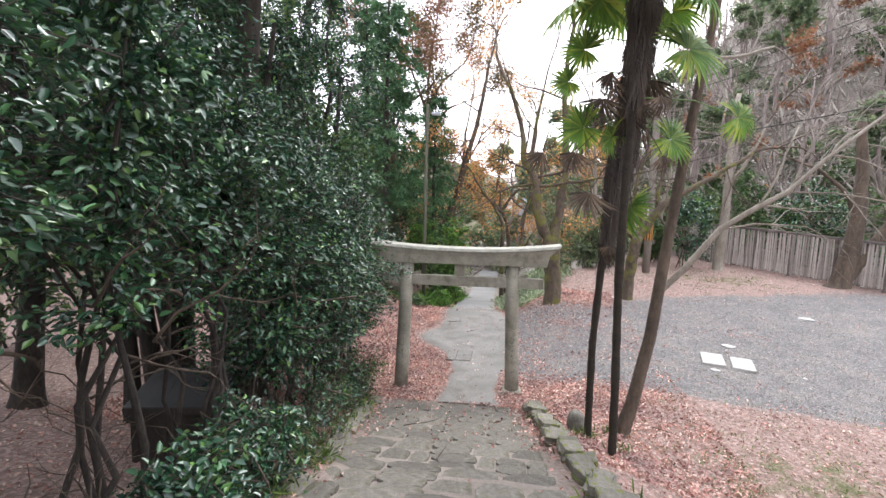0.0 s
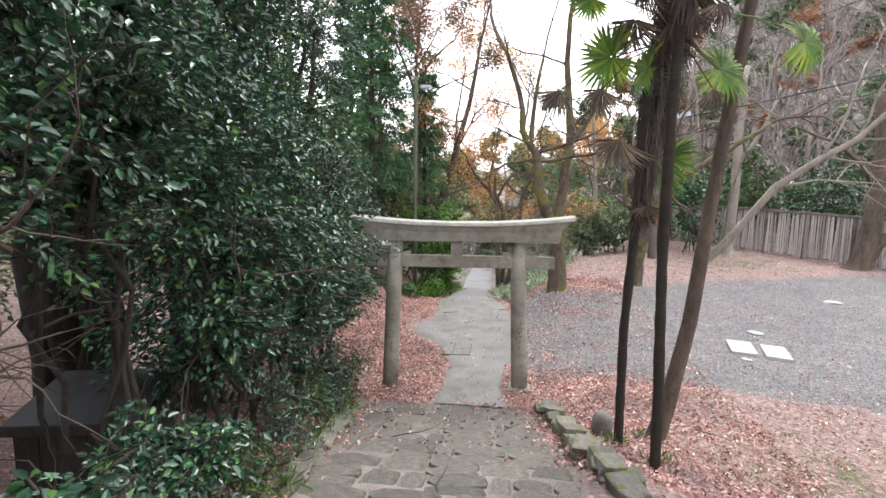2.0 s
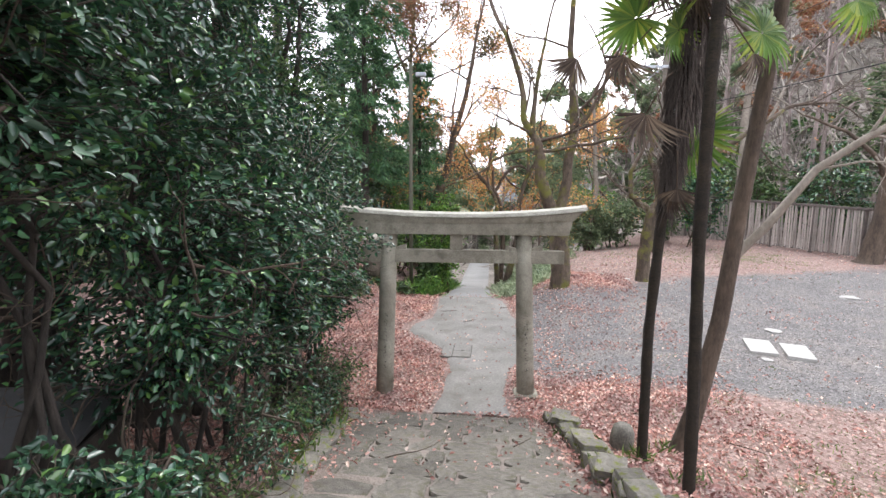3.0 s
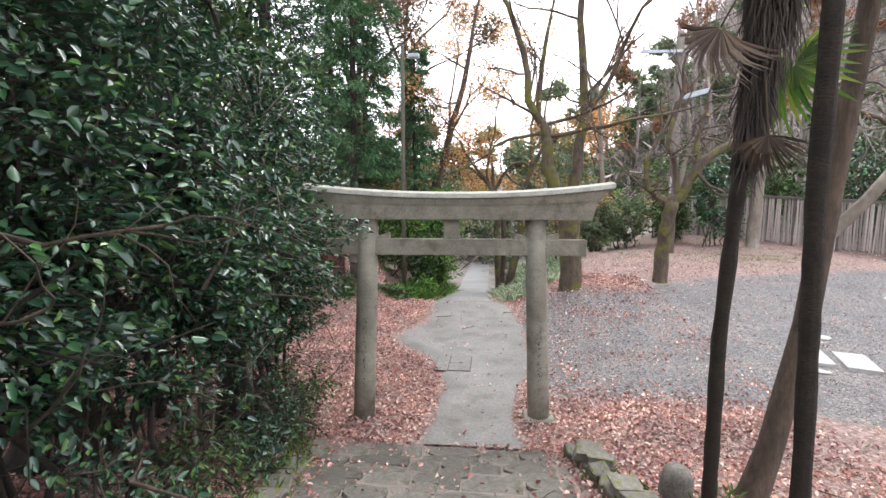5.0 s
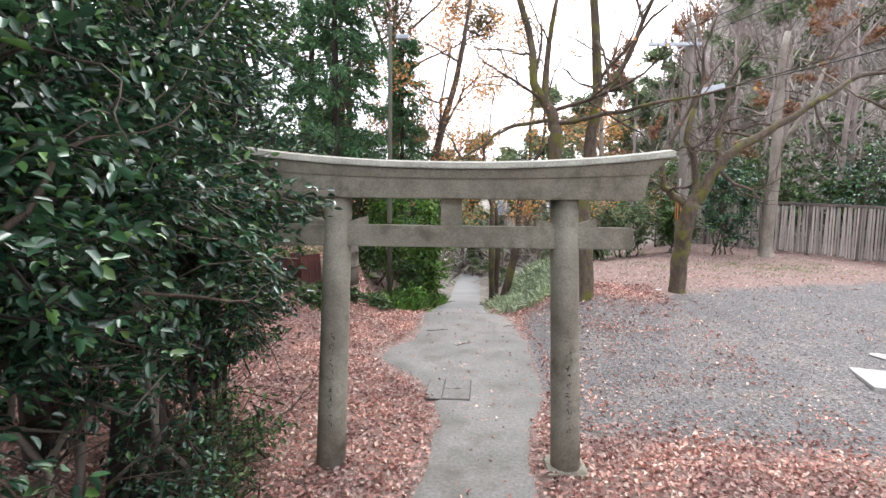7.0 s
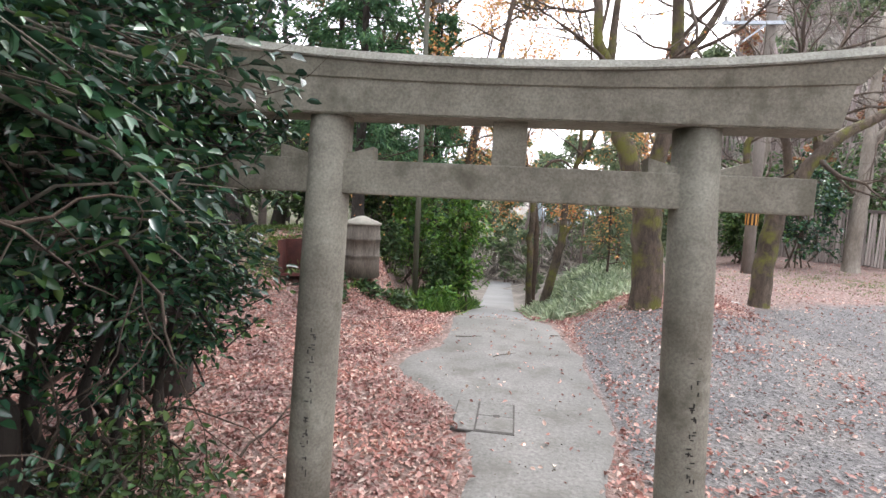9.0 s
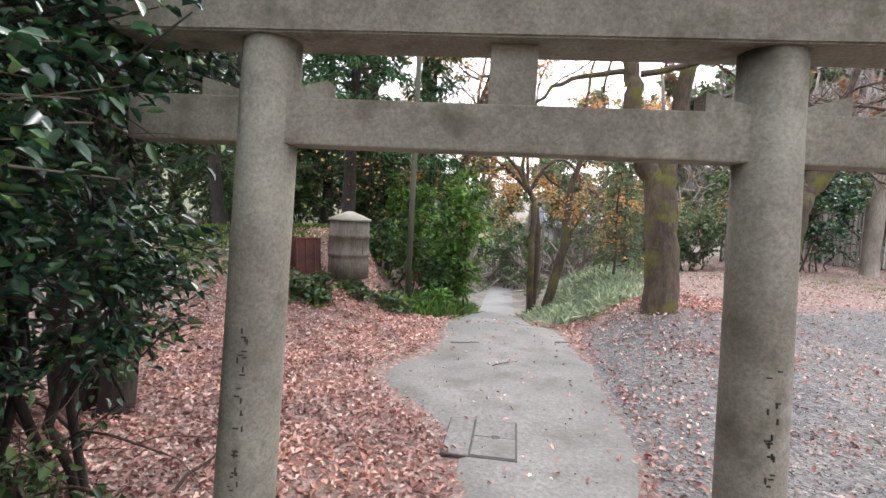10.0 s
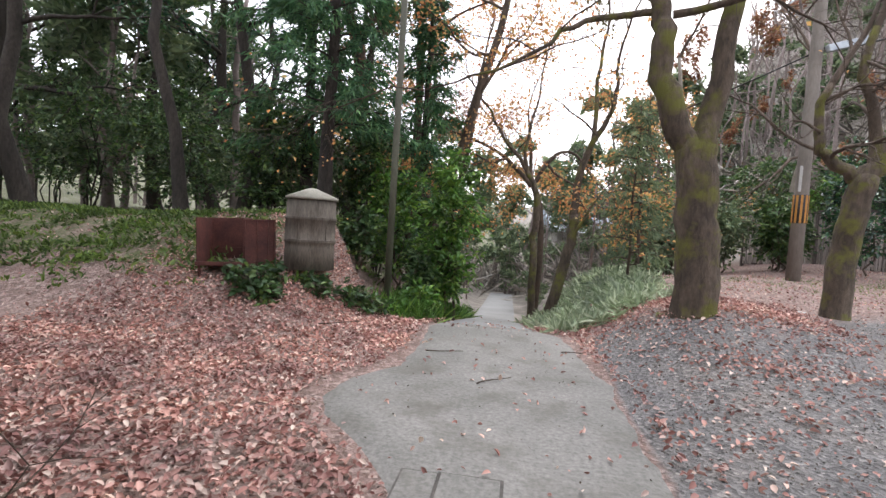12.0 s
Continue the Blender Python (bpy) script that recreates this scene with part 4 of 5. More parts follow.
shrub("camellia_bush", -0.98, 3.2, 0.42, 0.55, 0.08, 0.75, 139, 110, 13, M_CAMELLIA, CAM, 0.075, 4, M_BARK, 0.4, "camellia hedge", stem_r=0.014)
for n, (x, y, h) in enumerate(((-1.3, 2.2, 0.4), (-1.05, 4.1, 0.9))):
    shrub("camellia_bush", x, y, 0.5, 0.6, 0.1, h, 131 + n, 150, 16, M_CAMELLIA, CAM, 0.064, 4, M_BARK, 0.4, "camellia hedge", stem_r=0.014)
# low growth along the foot of the hedge
for n, (x, y) in enumerate(((-1.25, 7.6), (-1.15, 6.5), (-1.05, 5.6), (-1.0, 4.8), (-0.95, 3.7), (-1.35, 8.5), (-0.9, 3.0), (-1.7, 8.9), (-1.5, 8.0), (-2.3, 9.2))):
    shrub("undergrowth", x, y, 0.42, 0.5, 0.02, 0.55 + 0.2 * (n % 3), 140 + n, 60, 10, M_EVERGREEN if n % 2 else M_CAMELLIA, "low dark green undergrowth beside the steps", 0.05, 4, M_BARK, 0.3, "undergrowth", stem_r=0.009)
# taller evergreens behind and above the hedge
for n, (x, y, rx, ry, z0, z1, tw) in enumerate((
        (-3.3, 8.0, 1.4, 1.5, 2.6, 6.4, 520), (-3.2, 5.9, 1.3, 1.5, 2.4, 6.6, 520), (-3.2, 3.6, 1.3, 1.5, 2.2, 6.6, 520), (-3.0, 1.4, 1.3, 1.5, 2.0, 6.4, 480), (-3.1, 10.9, 1.5, 1.4, 2.5, 8.6, 760), (-3.4, 9.0, 1.4, 1.4, 3.5, 8.4, 560), (-3.6, 6.4, 1.4, 1.5, 4.5, 9.0, 520))):
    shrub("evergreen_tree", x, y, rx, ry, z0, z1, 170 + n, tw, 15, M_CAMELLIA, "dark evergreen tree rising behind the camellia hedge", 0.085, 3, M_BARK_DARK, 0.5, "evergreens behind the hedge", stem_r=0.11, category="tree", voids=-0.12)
for n, (x, y, h, cf, reach) in enumerate(((-3.25, 7.5, 10, 0.62, 1.9), (-4.6, 9.6, 10, 0.35, 2.6), (-5.6, 6.2, 10, 0.3, 2.8), (-5.4, 2.8, 10, 0.3, 2.8), (-3.0, -0.8, 8, 0.4, 2.2), (-7.8, 11.0, 11, 0.25, 3.0), (-8.5, 7.5, 10, 0.2, 3.0), (-8.2, 3.5, 10, 0.2, 3.0))):
    broadleaf("evergreen_oak", x, y, h, 0.3 if n == 0 else 0.17, cf, reach, M_BARK_DARK, M_EVERGREEN, "tall shady evergreen oak with a dark trunk", 190 + n, 9500, 0.125, (0.4, 0.2), group="evergreen oaks")

# woods beyond the grassy bank
WOODS = [(-11.0, 19.0, 12, 0.2, 0.3, 3.2, (-0.8, 0)), (-7.15, 19.2, 12, 0.15, 0.55, 2.4, (-2.2, 0)), (-7.4, 22.0, 13, 0.2, 0.4, 2.6, (-0.6, 0)), (-14.5, 21, 12, 0.25, 0.25, 3.4, (0.3, 0)),
         (-10, 25, 13, 0.22, 0.22, 3.4, (0, 0)), (-14, 27, 13, 0.24, 0.2, 3.6, (0, 0)), (-5.8, 26, 13, 0.22, 0.25, 3.2, (0.3, 0)), (-18, 24, 12, 0.24, 0.2, 3.6, (0, 0)), (-11.5, 31, 14, 0.24, 0.18, 3.8, (0, 0)), (-7, 31, 14, 0.24, 0.2, 3.4, (0, 0)), (-19, 18, 12, 0.24, 0.2, 3.6, (0, 0)), (-13, 15.5, 11, 0.2, 0.3, 3.0, (0, 0)), (-16, 33, 14, 0.24, 0.15, 4, (0, 0)), (-22, 29, 14, 0.24, 0.15, 4, (0, 0)), (-4.6, 35, 13, 0.2, 0.2, 3.2, (0, 0))]
for n, (x, y, h, r, cf, reach, lean) in enumerate(WOODS):
    broadleaf("woodland_tree", x, y, h, r, cf, reach, M_BARK_DARK, M_EVERGREEN if n % 4 else M_CAMELLIA, "tall evergreen woodland tree above the grassy bank", 220 + n, 4300 if n < 8 else 4600, 0.15, lean, group="woodland trees")
for n, (x, y, rx, h) in enumerate(((-9.0, 21.5, 1.8, 2.6), (-12.5, 22.5, 2.2, 3.0), (-6.0, 23.0, 1.7, 2.6), (-16, 20, 2.3, 2.8), (-9.8, 27.5, 2.3, 3.4), (-4.2, 24.5, 1.6, 2.8), (-13, 18.0, 1.8, 2.2), (-18.5, 27, 2.6, 3.6), (-5.6, 20.3, 1.2, 2.2), (-3.9, 21.5, 1.2, 2.6), (-10.5, 13.5, 1.8, 2.6), (-9.5, 9.5, 1.8, 2.6), (-7.5, 0.5, 1.8, 3.0), (-7.0, 4.5, 1.6, 2.6))):
    shrub("woodland_bush", x, y, rx, rx, 0.1, h * 1.45, 260 + n, 290, 12, M_EVERGREEN, "dark evergreen bush in the shade of the woods", 0.13, 5, M_BARK_DARK, 0.35, "woodland bushes", fine=False)
conifer(-3.55, 18.6, 9.5, 0.15, 2.3, 300, "feathery green conifer behind the concrete drum", 15000, M_BARK_DARK, foot=0.2)
conifer(-4.9, 20.6, 10.5, 0.15, 2.3, 301, "tall feathery conifer at the edge of the woods", 12000, M_BARK_DARK, foot=0.15)
conifer(-2.2, 21.6, 8.5, 0.12, 1.7, 302, "feathery green conifer near the lamp pole", 10000, M_BARK_DARK, foot=0.15)

# fresh green shrubs at the crest of the path
for n, (x, y, rx, h, mat, tw) in enumerate(((-0.95, 18.3, 0.75, 3.4, M_BRIGHT, 230), (-1.35, 18.9, 0.7, 1.9, M_EVERGREEN, 150), (-1.2, 16.9, 0.28, 0.6, M_BRIGHT, 40), (-2.3, 19.8, 0.9, 3.2, M_BRIGHT, 180), (-2.7, 18.2, 0.5, 1.1, M_EVERGREEN, 70), (-1.3, 17.8, 0.35, 1.2, M_EVERGREEN, 70))):
    shrub("crest_shrub", x, y, rx, rx, 0.2, h, 310 + n, tw, 12, mat, "leafy green shrub at the edge of the lane", 0.12, 4, M_BARK, 0.3, "shrubs by the lane", fine=True)
for n, (x, y, r, h) in enumerate(((-2.95, 14.65, 0.24, 0.4), (-2.72, 14.75, 0.2, 0.3), (-2.2, 14.95, 0.18, 0.22), (-1.95, 15.5, 0.25, 0.3), (-2.6, 14.5, 0.18, 0.22), (-1.8, 16.1, 0.25, 0.32))):
    shrub("ground_shrub", x, y, r, r, 0.0, h, 330 + n, 22, 8, M_EVERGREEN, "low broad-leaved plant growing beside the drum", 0.11, 3, M_BARK, 0.3, "plants by the drum", width=0.6, stem_r=0.008)


# ---- palms and the leaning tree ----
def fan_mesh(seed, n, ln, wd, arc, droop):
    """A fan of folded blades; the stalk comes in along -x."""
    rng = rs(seed)
    verts, faces = [], []
    for k in range(n):
        a = math.radians(-arc / 2 + arc * k / (n - 1)) + rng.uniform(-0.04, 0.04)
        L = ln * (0.72 + 0.28 * math.cos(a * 0.55)) * rng.uniform(0.85, 1.08)
        c, s = math.cos(a), math.sin(a)
        base = len(verts)
        for f, w_, dz in ((0.04, 0.15, 0), (0.45, 1.0, 0.02), (0.75, 0.75, -droop * 0.35), (1.0, 0.08, -droop * (0.8 + 0.5 * rng.rand()))):
            x, y = c * L * f, s * L * f
            hw = wd * w_ / 2
            verts += [(x - s * -hw, y + c * -hw, dz * L), (x, y, dz * L - 0.35 * hw), (x + s * -hw, y + c * hw, dz * L)]
        for j in range(3):
            q = base + 3 * j
            faces += [(q, q + 1, q + 4, q + 3), (q + 1, q + 2, q + 5, q + 4)]
    return mesh_from("frond", verts, faces)


FANS = [fan_mesh(1, 32, 0.56, 0.058, 300, 0.2), fan_mesh(2, 30, 0.54, 0.058, 280, 0.35)]
DEAD = [fan_mesh(3, 26, 0.5, 0.026, 150, 0.5), fan_mesh(4, 22, 0.46, 0.024, 110, 0.3)]
for me in FANS:
    me.materials.append(M_PALMLEAF)
for me in DEAD:
    me.materials.append(M_DEADLEAF)


def palm(trunk, rad, skirt_from, fans, label, seed, crown=True):
    rng = rs(seed)
    base = Vector(trunk[0])
    t = thing("palm_tree", tuple(base), label, "palm tree", "palms beside the steps")
    pts = []
    for a, b in zip(trunk, trunk[1:]):
        a, b = Vector(a) - base, Vector(b) - base
        n = max(2, int((b - a).length / 0.16))
        pts += [a.lerp(b, k / n) for k in range(n)]
    pts.append(Vector(trunk[-1]) - base)
    rr = [rad * (1.12 - 0.12 * min(1, p.z)) * (1 + 0.1 * rng.uniform(-1, 1)) for p in pts]
    wood(t, [(pts, rr)], M_PALM)
    up = [p for p in pts if p.z > skirt_from]

    def at(z):
        for a, b in zip(pts, pts[1:]):
            if a.z <= z <= b.z:
                return a.lerp(b, (z - a.z) / (b.z - a.z))
        return pts[-1].copy()
    # shaggy fibre and hanging dead blades round the upper trunk
    strips = []
    top = pts[-1].z
    for k in range(int(620 * (top - skirt_from))):
        z = rng.uniform(skirt_from + 0.1, top)
        swell = rad + 0.015 + 0.115 * sm((z - skirt_from) / 1.6)
        a = rng.uniform(0, 2 * math.pi)
        p = at(z) + V(math.cos(a), math.sin(a), 0) * swell * rng.uniform(0.6, 1.0)
        ln = rng.uniform(0.15, 0.42)
        d = V(math.cos(a) * 0.1, math.sin(a) * 0.1, -1)
        q, r_, _ = wander(rng, p, d, ln, rng.uniform(0.004, 0.012), 0.002, 3, 0.12, -0.1)
        strips.append((q, r_))
    ob = part("fibre_skirt", mesh_from("fibre_skirt", *tubes(strips, lambda r: 3)), M_FIBRE, t, "shaggy hanging fibre and dead leaf bases")
    ob["kind"] = "stuff"
    for n, (fx, fy, fz, size, dead, turn, tilt, roll) in enumerate(fans):
        c = V(fx, fy, fz) - base
        root = at(min(top, max(skirt_from, c.z + (0.1 if not dead else 0.5))))
        me = (DEAD if dead else FANS)[n % 2]
        f = part("frond", me, None, t, "withered brown fan frond" if dead else "green fan frond")
        f.matrix_basis = Matrix.Translation(c) @ pose(0, 0, 0, 0, tilt, turn) @ pose(0, 0, 0, roll, 0, 0) @ Matrix.Diagonal((size, size, size, 1))
        mid_ = root.lerp(c, 0.55) + V(0, 0, 0.1)
        part("stalk", mesh_from("stalk", *tubes([([root, mid_, c], [0.011, 0.008, 0.006])], lambda r: 5), True), M_DEADLEAF if dead else M_PALMLEAF, t)
    if crown:
        for k in range(9):
            a = k * 2.4
            el = rng.uniform(-0.5, 0.9)
            c = pts[-1] + V(math.cos(a) * math.cos(el), math.sin(a) * math.cos(el), math.sin(el) + 0.1) * rng.uniform(0.55, 0.85)
            f = part("frond", FANS[k % 2], None, t, "green fan frond")
            f.matrix_basis = Matrix.Translation(c) @ pose(0, 0, 0, 0, -math.degrees(el) * 0.6 + 20, math.degrees(a)) @ Matrix.Diagonal((1, 1, 1, 1))
            part("stalk", mesh_from("stalk", *tubes([([pts[-1], c], [0.011, 0.006])], lambda r: 5), True), M_PALMLEAF, t)
    return t


zb1, zb2 = land(2.33, 7.25), land(2.52, 6.5)
palm([(2.33, 7.25, zb1 - 0.08), (2.31, 7.22, 1.7), (2.36, 7.2, 2.8), (2.48, 7.2, 3.95), (2.58, 7.2, 4.7), (2.66, 7.2, 5.6), (2.72, 7.2, 6.5)], 0.05, 2.7,
     [(1.97, 7.1, 5.6, 0.62, 0, 185, -10, 60), (1.78, 7.1, 5.2, 0.5, 0, 170, 15, 70), (2.0, 7.1, 4.62, 0.72, 0, 175, 15, 65), (2.36, 7.05, 4.5, 0.6, 0, 200, 40, 70), (3.12, 7.2, 4.5, 0.72, 0, 10, 20, 70), (2.7, 7.3, 3.6, 0.8, 0, 240, 70, 40),
      (1.92, 7.1, 4.3, 0.75, 1, 190, 80, 80), (1.5, 7.15, 4.3, 0.75, 1, 170, 60, 80), (2.12, 7.05, 3.78, 0.85, 1, 185, 76, 85), (2.98, 7.0, 4.28, 0.6, 1, 0, 80, 70), (2.4, 6.95, 3.1, 0.55, 1, 290, 86, 60),
      (2.3, 7.0, 5.3, 0.95, 1, 200, 84, 80), (2.22, 7.1, 5.0, 0.9, 1, 170, 86, 70), (2.5, 6.95, 4.9, 0.9, 1, 270, 88, 60), (2.75, 7.0, 5.2, 0.9, 1, 330, 86, 70)],
     "windmill palm with a dark fibrous trunk and withered skirt", 401)
palm([(2.52, 6.5, zb2 - 0.08), (2.5, 6.5, 1.3), (2.45, 6.5, 2.7), (2.45, 6.5, 4.05), (2.49, 6.5, 5.2), (2.5, 6.5, 6.2)], 0.05, 4.5,
     [(3.05, 6.55, 5.45, 1.0, 0, 20, 0, 60), (3.98, 7.35, 4.8, 0.72, 0, 15, 10, 75), (2.75, 6.4, 4.9, 0.55, 1, 0, 82, 75), (2.55, 6.35, 4.8, 0.5, 1, 270, 86, 60)],
     "slender windmill palm with a mossy dark trunk", 402)

rng = rs(410)
lt = tree_thing("leaning_tree", 2.9, 7.85, "smooth brown leaning tree with a pale bare side branch", 0.1)
b = V(2.9, 7.85, land(2.9, 7.85) - 0.1)
main = [V(*p) - b for p in ((2.9, 7.85, b.z), (3.05, 7.85, 0.6), (3.24, 7.85, 1.66), (3.36, 7.85, 2.92), (3.53, 7.85, 4.5), (3.67, 7.85, 5.6), (3.85, 7.85, 6.9), (4.1, 7.85, 9.0))]
lines, tips = [(main, [0.115, 0.1, 0.088, 0.08, 0.072, 0.06, 0.045, 0.022])], []
flare(lines, 1.25)
side = [V(*p) - b for p in ((3.31, 7.85, 2.35), (3.62, 7.85, 2.69), (4.09, 7.88, 3.31), (4.58, 7.93, 3.64), (4.95, 7.93, 3.86), (5.51, 8.03, 4.39), (6.33, 8.23, 5.04), (7.32, 8.53, 5.59))]
wood(lt, lines, M_BARK)
pale = [(side, [0.05, 0.046, 0.04, 0.038, 0.033, 0.027, 0.018, 0.008])]
for i, way in ((2, (1, 0.3, 0.15)), (3, (0.7, 0.2, 0.7)), (4, (1, -0.2, 0.05)), (5, (1, 0.2, -0.2)), (4, (0.5, 0.3, 0.9)), (5, (0.6, 0.4, 0.8)), (6, (1, 0, 0.1)), (6, (0.5, -0.3, 0.8)), (3, (1, 0.6, 0.0))):
    grow(rng, side[i], V(*way), rng.uniform(0.9, 1.5), 0.018, 2, pale, tips, 0.14, (2, 4), 0.6, 0.0)
for i, way in ((4, (-0.6, 0.2, 0.7)), (5, (0.9, 0.3, 0.5)), (6, (-0.5, 0.5, 0.8)), (6, (0.7, -0.3, 0.6)), (7, (0.2, 0.2, 1))):
    grow(rng, main[i], V(*way), 1.3, 0.03, 2, pale, tips, 0.16, (2, 4), 0.7, 0.02)
wood(lt, pale[:1], M_BARK_PALE, "branch")["label"] = "pale bare side branch"
wood(lt, pale[1:], M_BARK_PALE, "twig_growth")["kind"] = "stuff"


# ---- big trees of the yard ----
def bare_tree(name, x, y, limbs, bark, label, seed, twig_bark=None, levels=3, kids=(3, 4), lift=0.03, spread=0.7, group="", leaf=None, count=0, size=0.07, flared=1.7, ends=1.9, airy=0.09):
    """Limbs given as lines of (x, y, z) from the foot with radii; every end and some bends go on into twigs."""
    rng = rs(seed)
    t = tree_thing(name, x, y, label, 0.1, group)
    lines, tw, tips = [], [], []
    for n, (pts, r0, r1) in enumerate(limbs):
        p = [V(*q) for q in pts]
        k = len(p) - 1
        smooth = []
        for a in range(k):
            for f in (0, 0.34, 0.67):
                q = p[a].lerp(p[a + 1], f)
                prev, nxt = p[max(0, a - 1)], p[min(k, a + 2)]
                q += (p[a] - prev - (nxt - p[a + 1])) * (f * (1 - f)) * 0.35
                smooth.append(q + (V(*rng.normal(0, 0.02, 3)) if (a or f) else V(0, 0, 0)))
        smooth.append(p[-1])
        m_ = len(smooth) - 1
        lines.append((smooth, [r0 + (r1 - r0) * j / m_ for j in range(m_ + 1)]))
        if n == 0 and flared:
            flare(lines, flared)
        if n == 0 and len(limbs) > 1:
            continue
        way = (p[-1] - p[-2]).normalized()
        grow(rng, p[-1], way, ends, r1, levels, tw, tips, 0.15, kids, spread, lift)
        for j in range(max(m_ // 3, 5 * m_ // 9 if leaf is M_MAPLE else 0), m_, 2):
            off = V(*rng.normal(0, 1, 3)) + V(0, 0, 0.4)
            r = lines[-1][1][j]
            grow(rng, smooth[j], off, ends * rng.uniform(0.55, 1.0), max(0.012, r * 0.4), max(1, levels - 1), tw, tips, 0.16, kids, spread, lift)
    for n, ln_ in enumerate(lines):
        wood(t, [ln_], bark, "limb" if n else "trunk")
    wood(t, tw, twig_bark or bark, "twig_growth")["kind"] = "stuff"
    if leaf:
        c, ways = on_lines(rng, tips, count, airy)
        part("crown", leaf_mesh("crown", rng, c, size, size * 0.75, 0.75, 0.2, False, 0.4, ways), leaf, t, "thin remaining autumn leaves")
    return t


bare_tree("zelkova_tree", 2.4, 15.0, [
    ([(0, 0, 0), (-0.03, 0, 0.7), (-0.08, 0, 1.4), (-0.1, 0, 2.05)], 0.25, 0.215),
    ([(-0.14, 0, 1.85), (-0.42, 0, 2.35), (-0.58, 0.02, 2.95), (-0.58, 0.05, 3.4), (-0.74, 0.1, 3.8), (-1.0, 0.1, 4.2), (-1.12, 0.15, 5.2), (-1.7, 0.2, 6.6)], 0.165, 0.05),
    ([(-0.06, 0, 1.85), (0.0, 0.02, 2.3), (0.08, 0.05, 3.0), (0.17, 0.1, 3.9), (0.12, 0.1, 5.0), (0.05, 0.1, 6.4), (0.2, 0.1, 7.8)], 0.15, 0.05),
    ([(-0.66, 0.05, 3.5), (-1.3, 0, 3.4), (-1.75, -0.1, 3.2), (-2.2, -0.2, 2.85), (-2.9, -0.3, 2.55)], 0.045, 0.012),
    ([(-0.5, 0.0, 3.45), (0.3, -0.3, 3.55), (1.2, -0.6, 3.72), (2.2, -0.9, 3.9)], 0.05, 0.018),
    ([(0.15, 0.08, 3.9), (0.42, 0.1, 4.15), (0.7, 0.1, 4.6)], 0.07, 0.05),
    ([(-0.8, 0.1, 3.9), (-0.7, 0.3, 5.0), (-0.5, 0.4, 6.3)], 0.075, 0.03)],
    M_BARK_MOSS, "large forked bare tree with moss on its thick trunk", 501, M_BARK, kids=(3, 5), leaf=M_MAPLE, count=500, size=0.055, airy=0.14, flared=1.6)
bare_tree("pollard_tree", 4.9, 16.8, [
    ([(0, 0, 0), (0.02, 0, 0.8), (0.14, 0, 1.6), (0.2, 0, 2.1)], 0.185, 0.165),
    ([(0.2, 0, 2.05), (0.5, 0, 2.5), (0.85, 0, 3.1), (1.5, 0.0, 3.55), (2.2, 0, 4.0), (3.4, 0.1, 4.8)], 0.15, 0.05),
    ([(0.16, 0, 2.0), (-0.15, 0, 2.3), (-0.4, 0, 2.45), (-0.45, 0, 2.9), (-0.35, 0, 3.4)], 0.1, 0.05),
    ([(0.3, 0, 2.3), (0.25, 0, 2.9), (0.05, 0, 3.5), (0.15, 0, 4.2)], 0.09, 0.05),
    ([(0.8, 0, 3.0), (0.75, 0.1, 3.6), (0.95, 0.2, 4.4)], 0.09, 0.04)],
    M_BARK_MOSS, "short gnarled mossy pollarded tree in the yard", 502, M_BARK, ends=1.3)
bare_tree("double_trunk_tree", 13.1, 20.2, [
    ([(0, 0, 0), (0.2, 0, 1.2), (0.35, 0, 2.6), (0.3, 0, 4.2), (0.1, 0, 6.0)], 0.36, 0.14),
    ([(0.15, 0, 0.3), (0.9, 0, 1.6), (1.5, 0, 2.6), (2.0, 0, 4.0), (2.3, 0, 5.8)], 0.24, 0.08),
    ([(0.3, 0, 2.8), (-0.4, -0.2, 3.6), (-1.4, -0.4, 4.3), (-2.8, -0.6, 4.8)], 0.1, 0.03)],
    M_BARK, "two-stemmed bare tree leaning in front of the fence", 503, M_BARK_PALE, ends=2.2)
bare_tree("slim_bare_tree", 9.7, 22.3, [
    ([(0, 0, 0), (0.05, 0, 1.5), (0.1, 0, 3.4), (0.05, 0, 5.2), (0.2, 0, 7.2)], 0.22, 0.09),
    ([(0.1, 0, 3.6), (0.7, -0.2, 4.6), (1.2, -0.3, 6.0)], 0.09, 0.04)],
    M_BARK_PALE, "pale slim bare tree by the fence", 504, M_BARK, ends=2.0)
def from_foot(x, y, pts):
    """Points given in the world, from the foot of the tree at x, y."""
    return [(px - x, py - y, pz - land(x, y) + 0.1) for px, py, pz in pts]


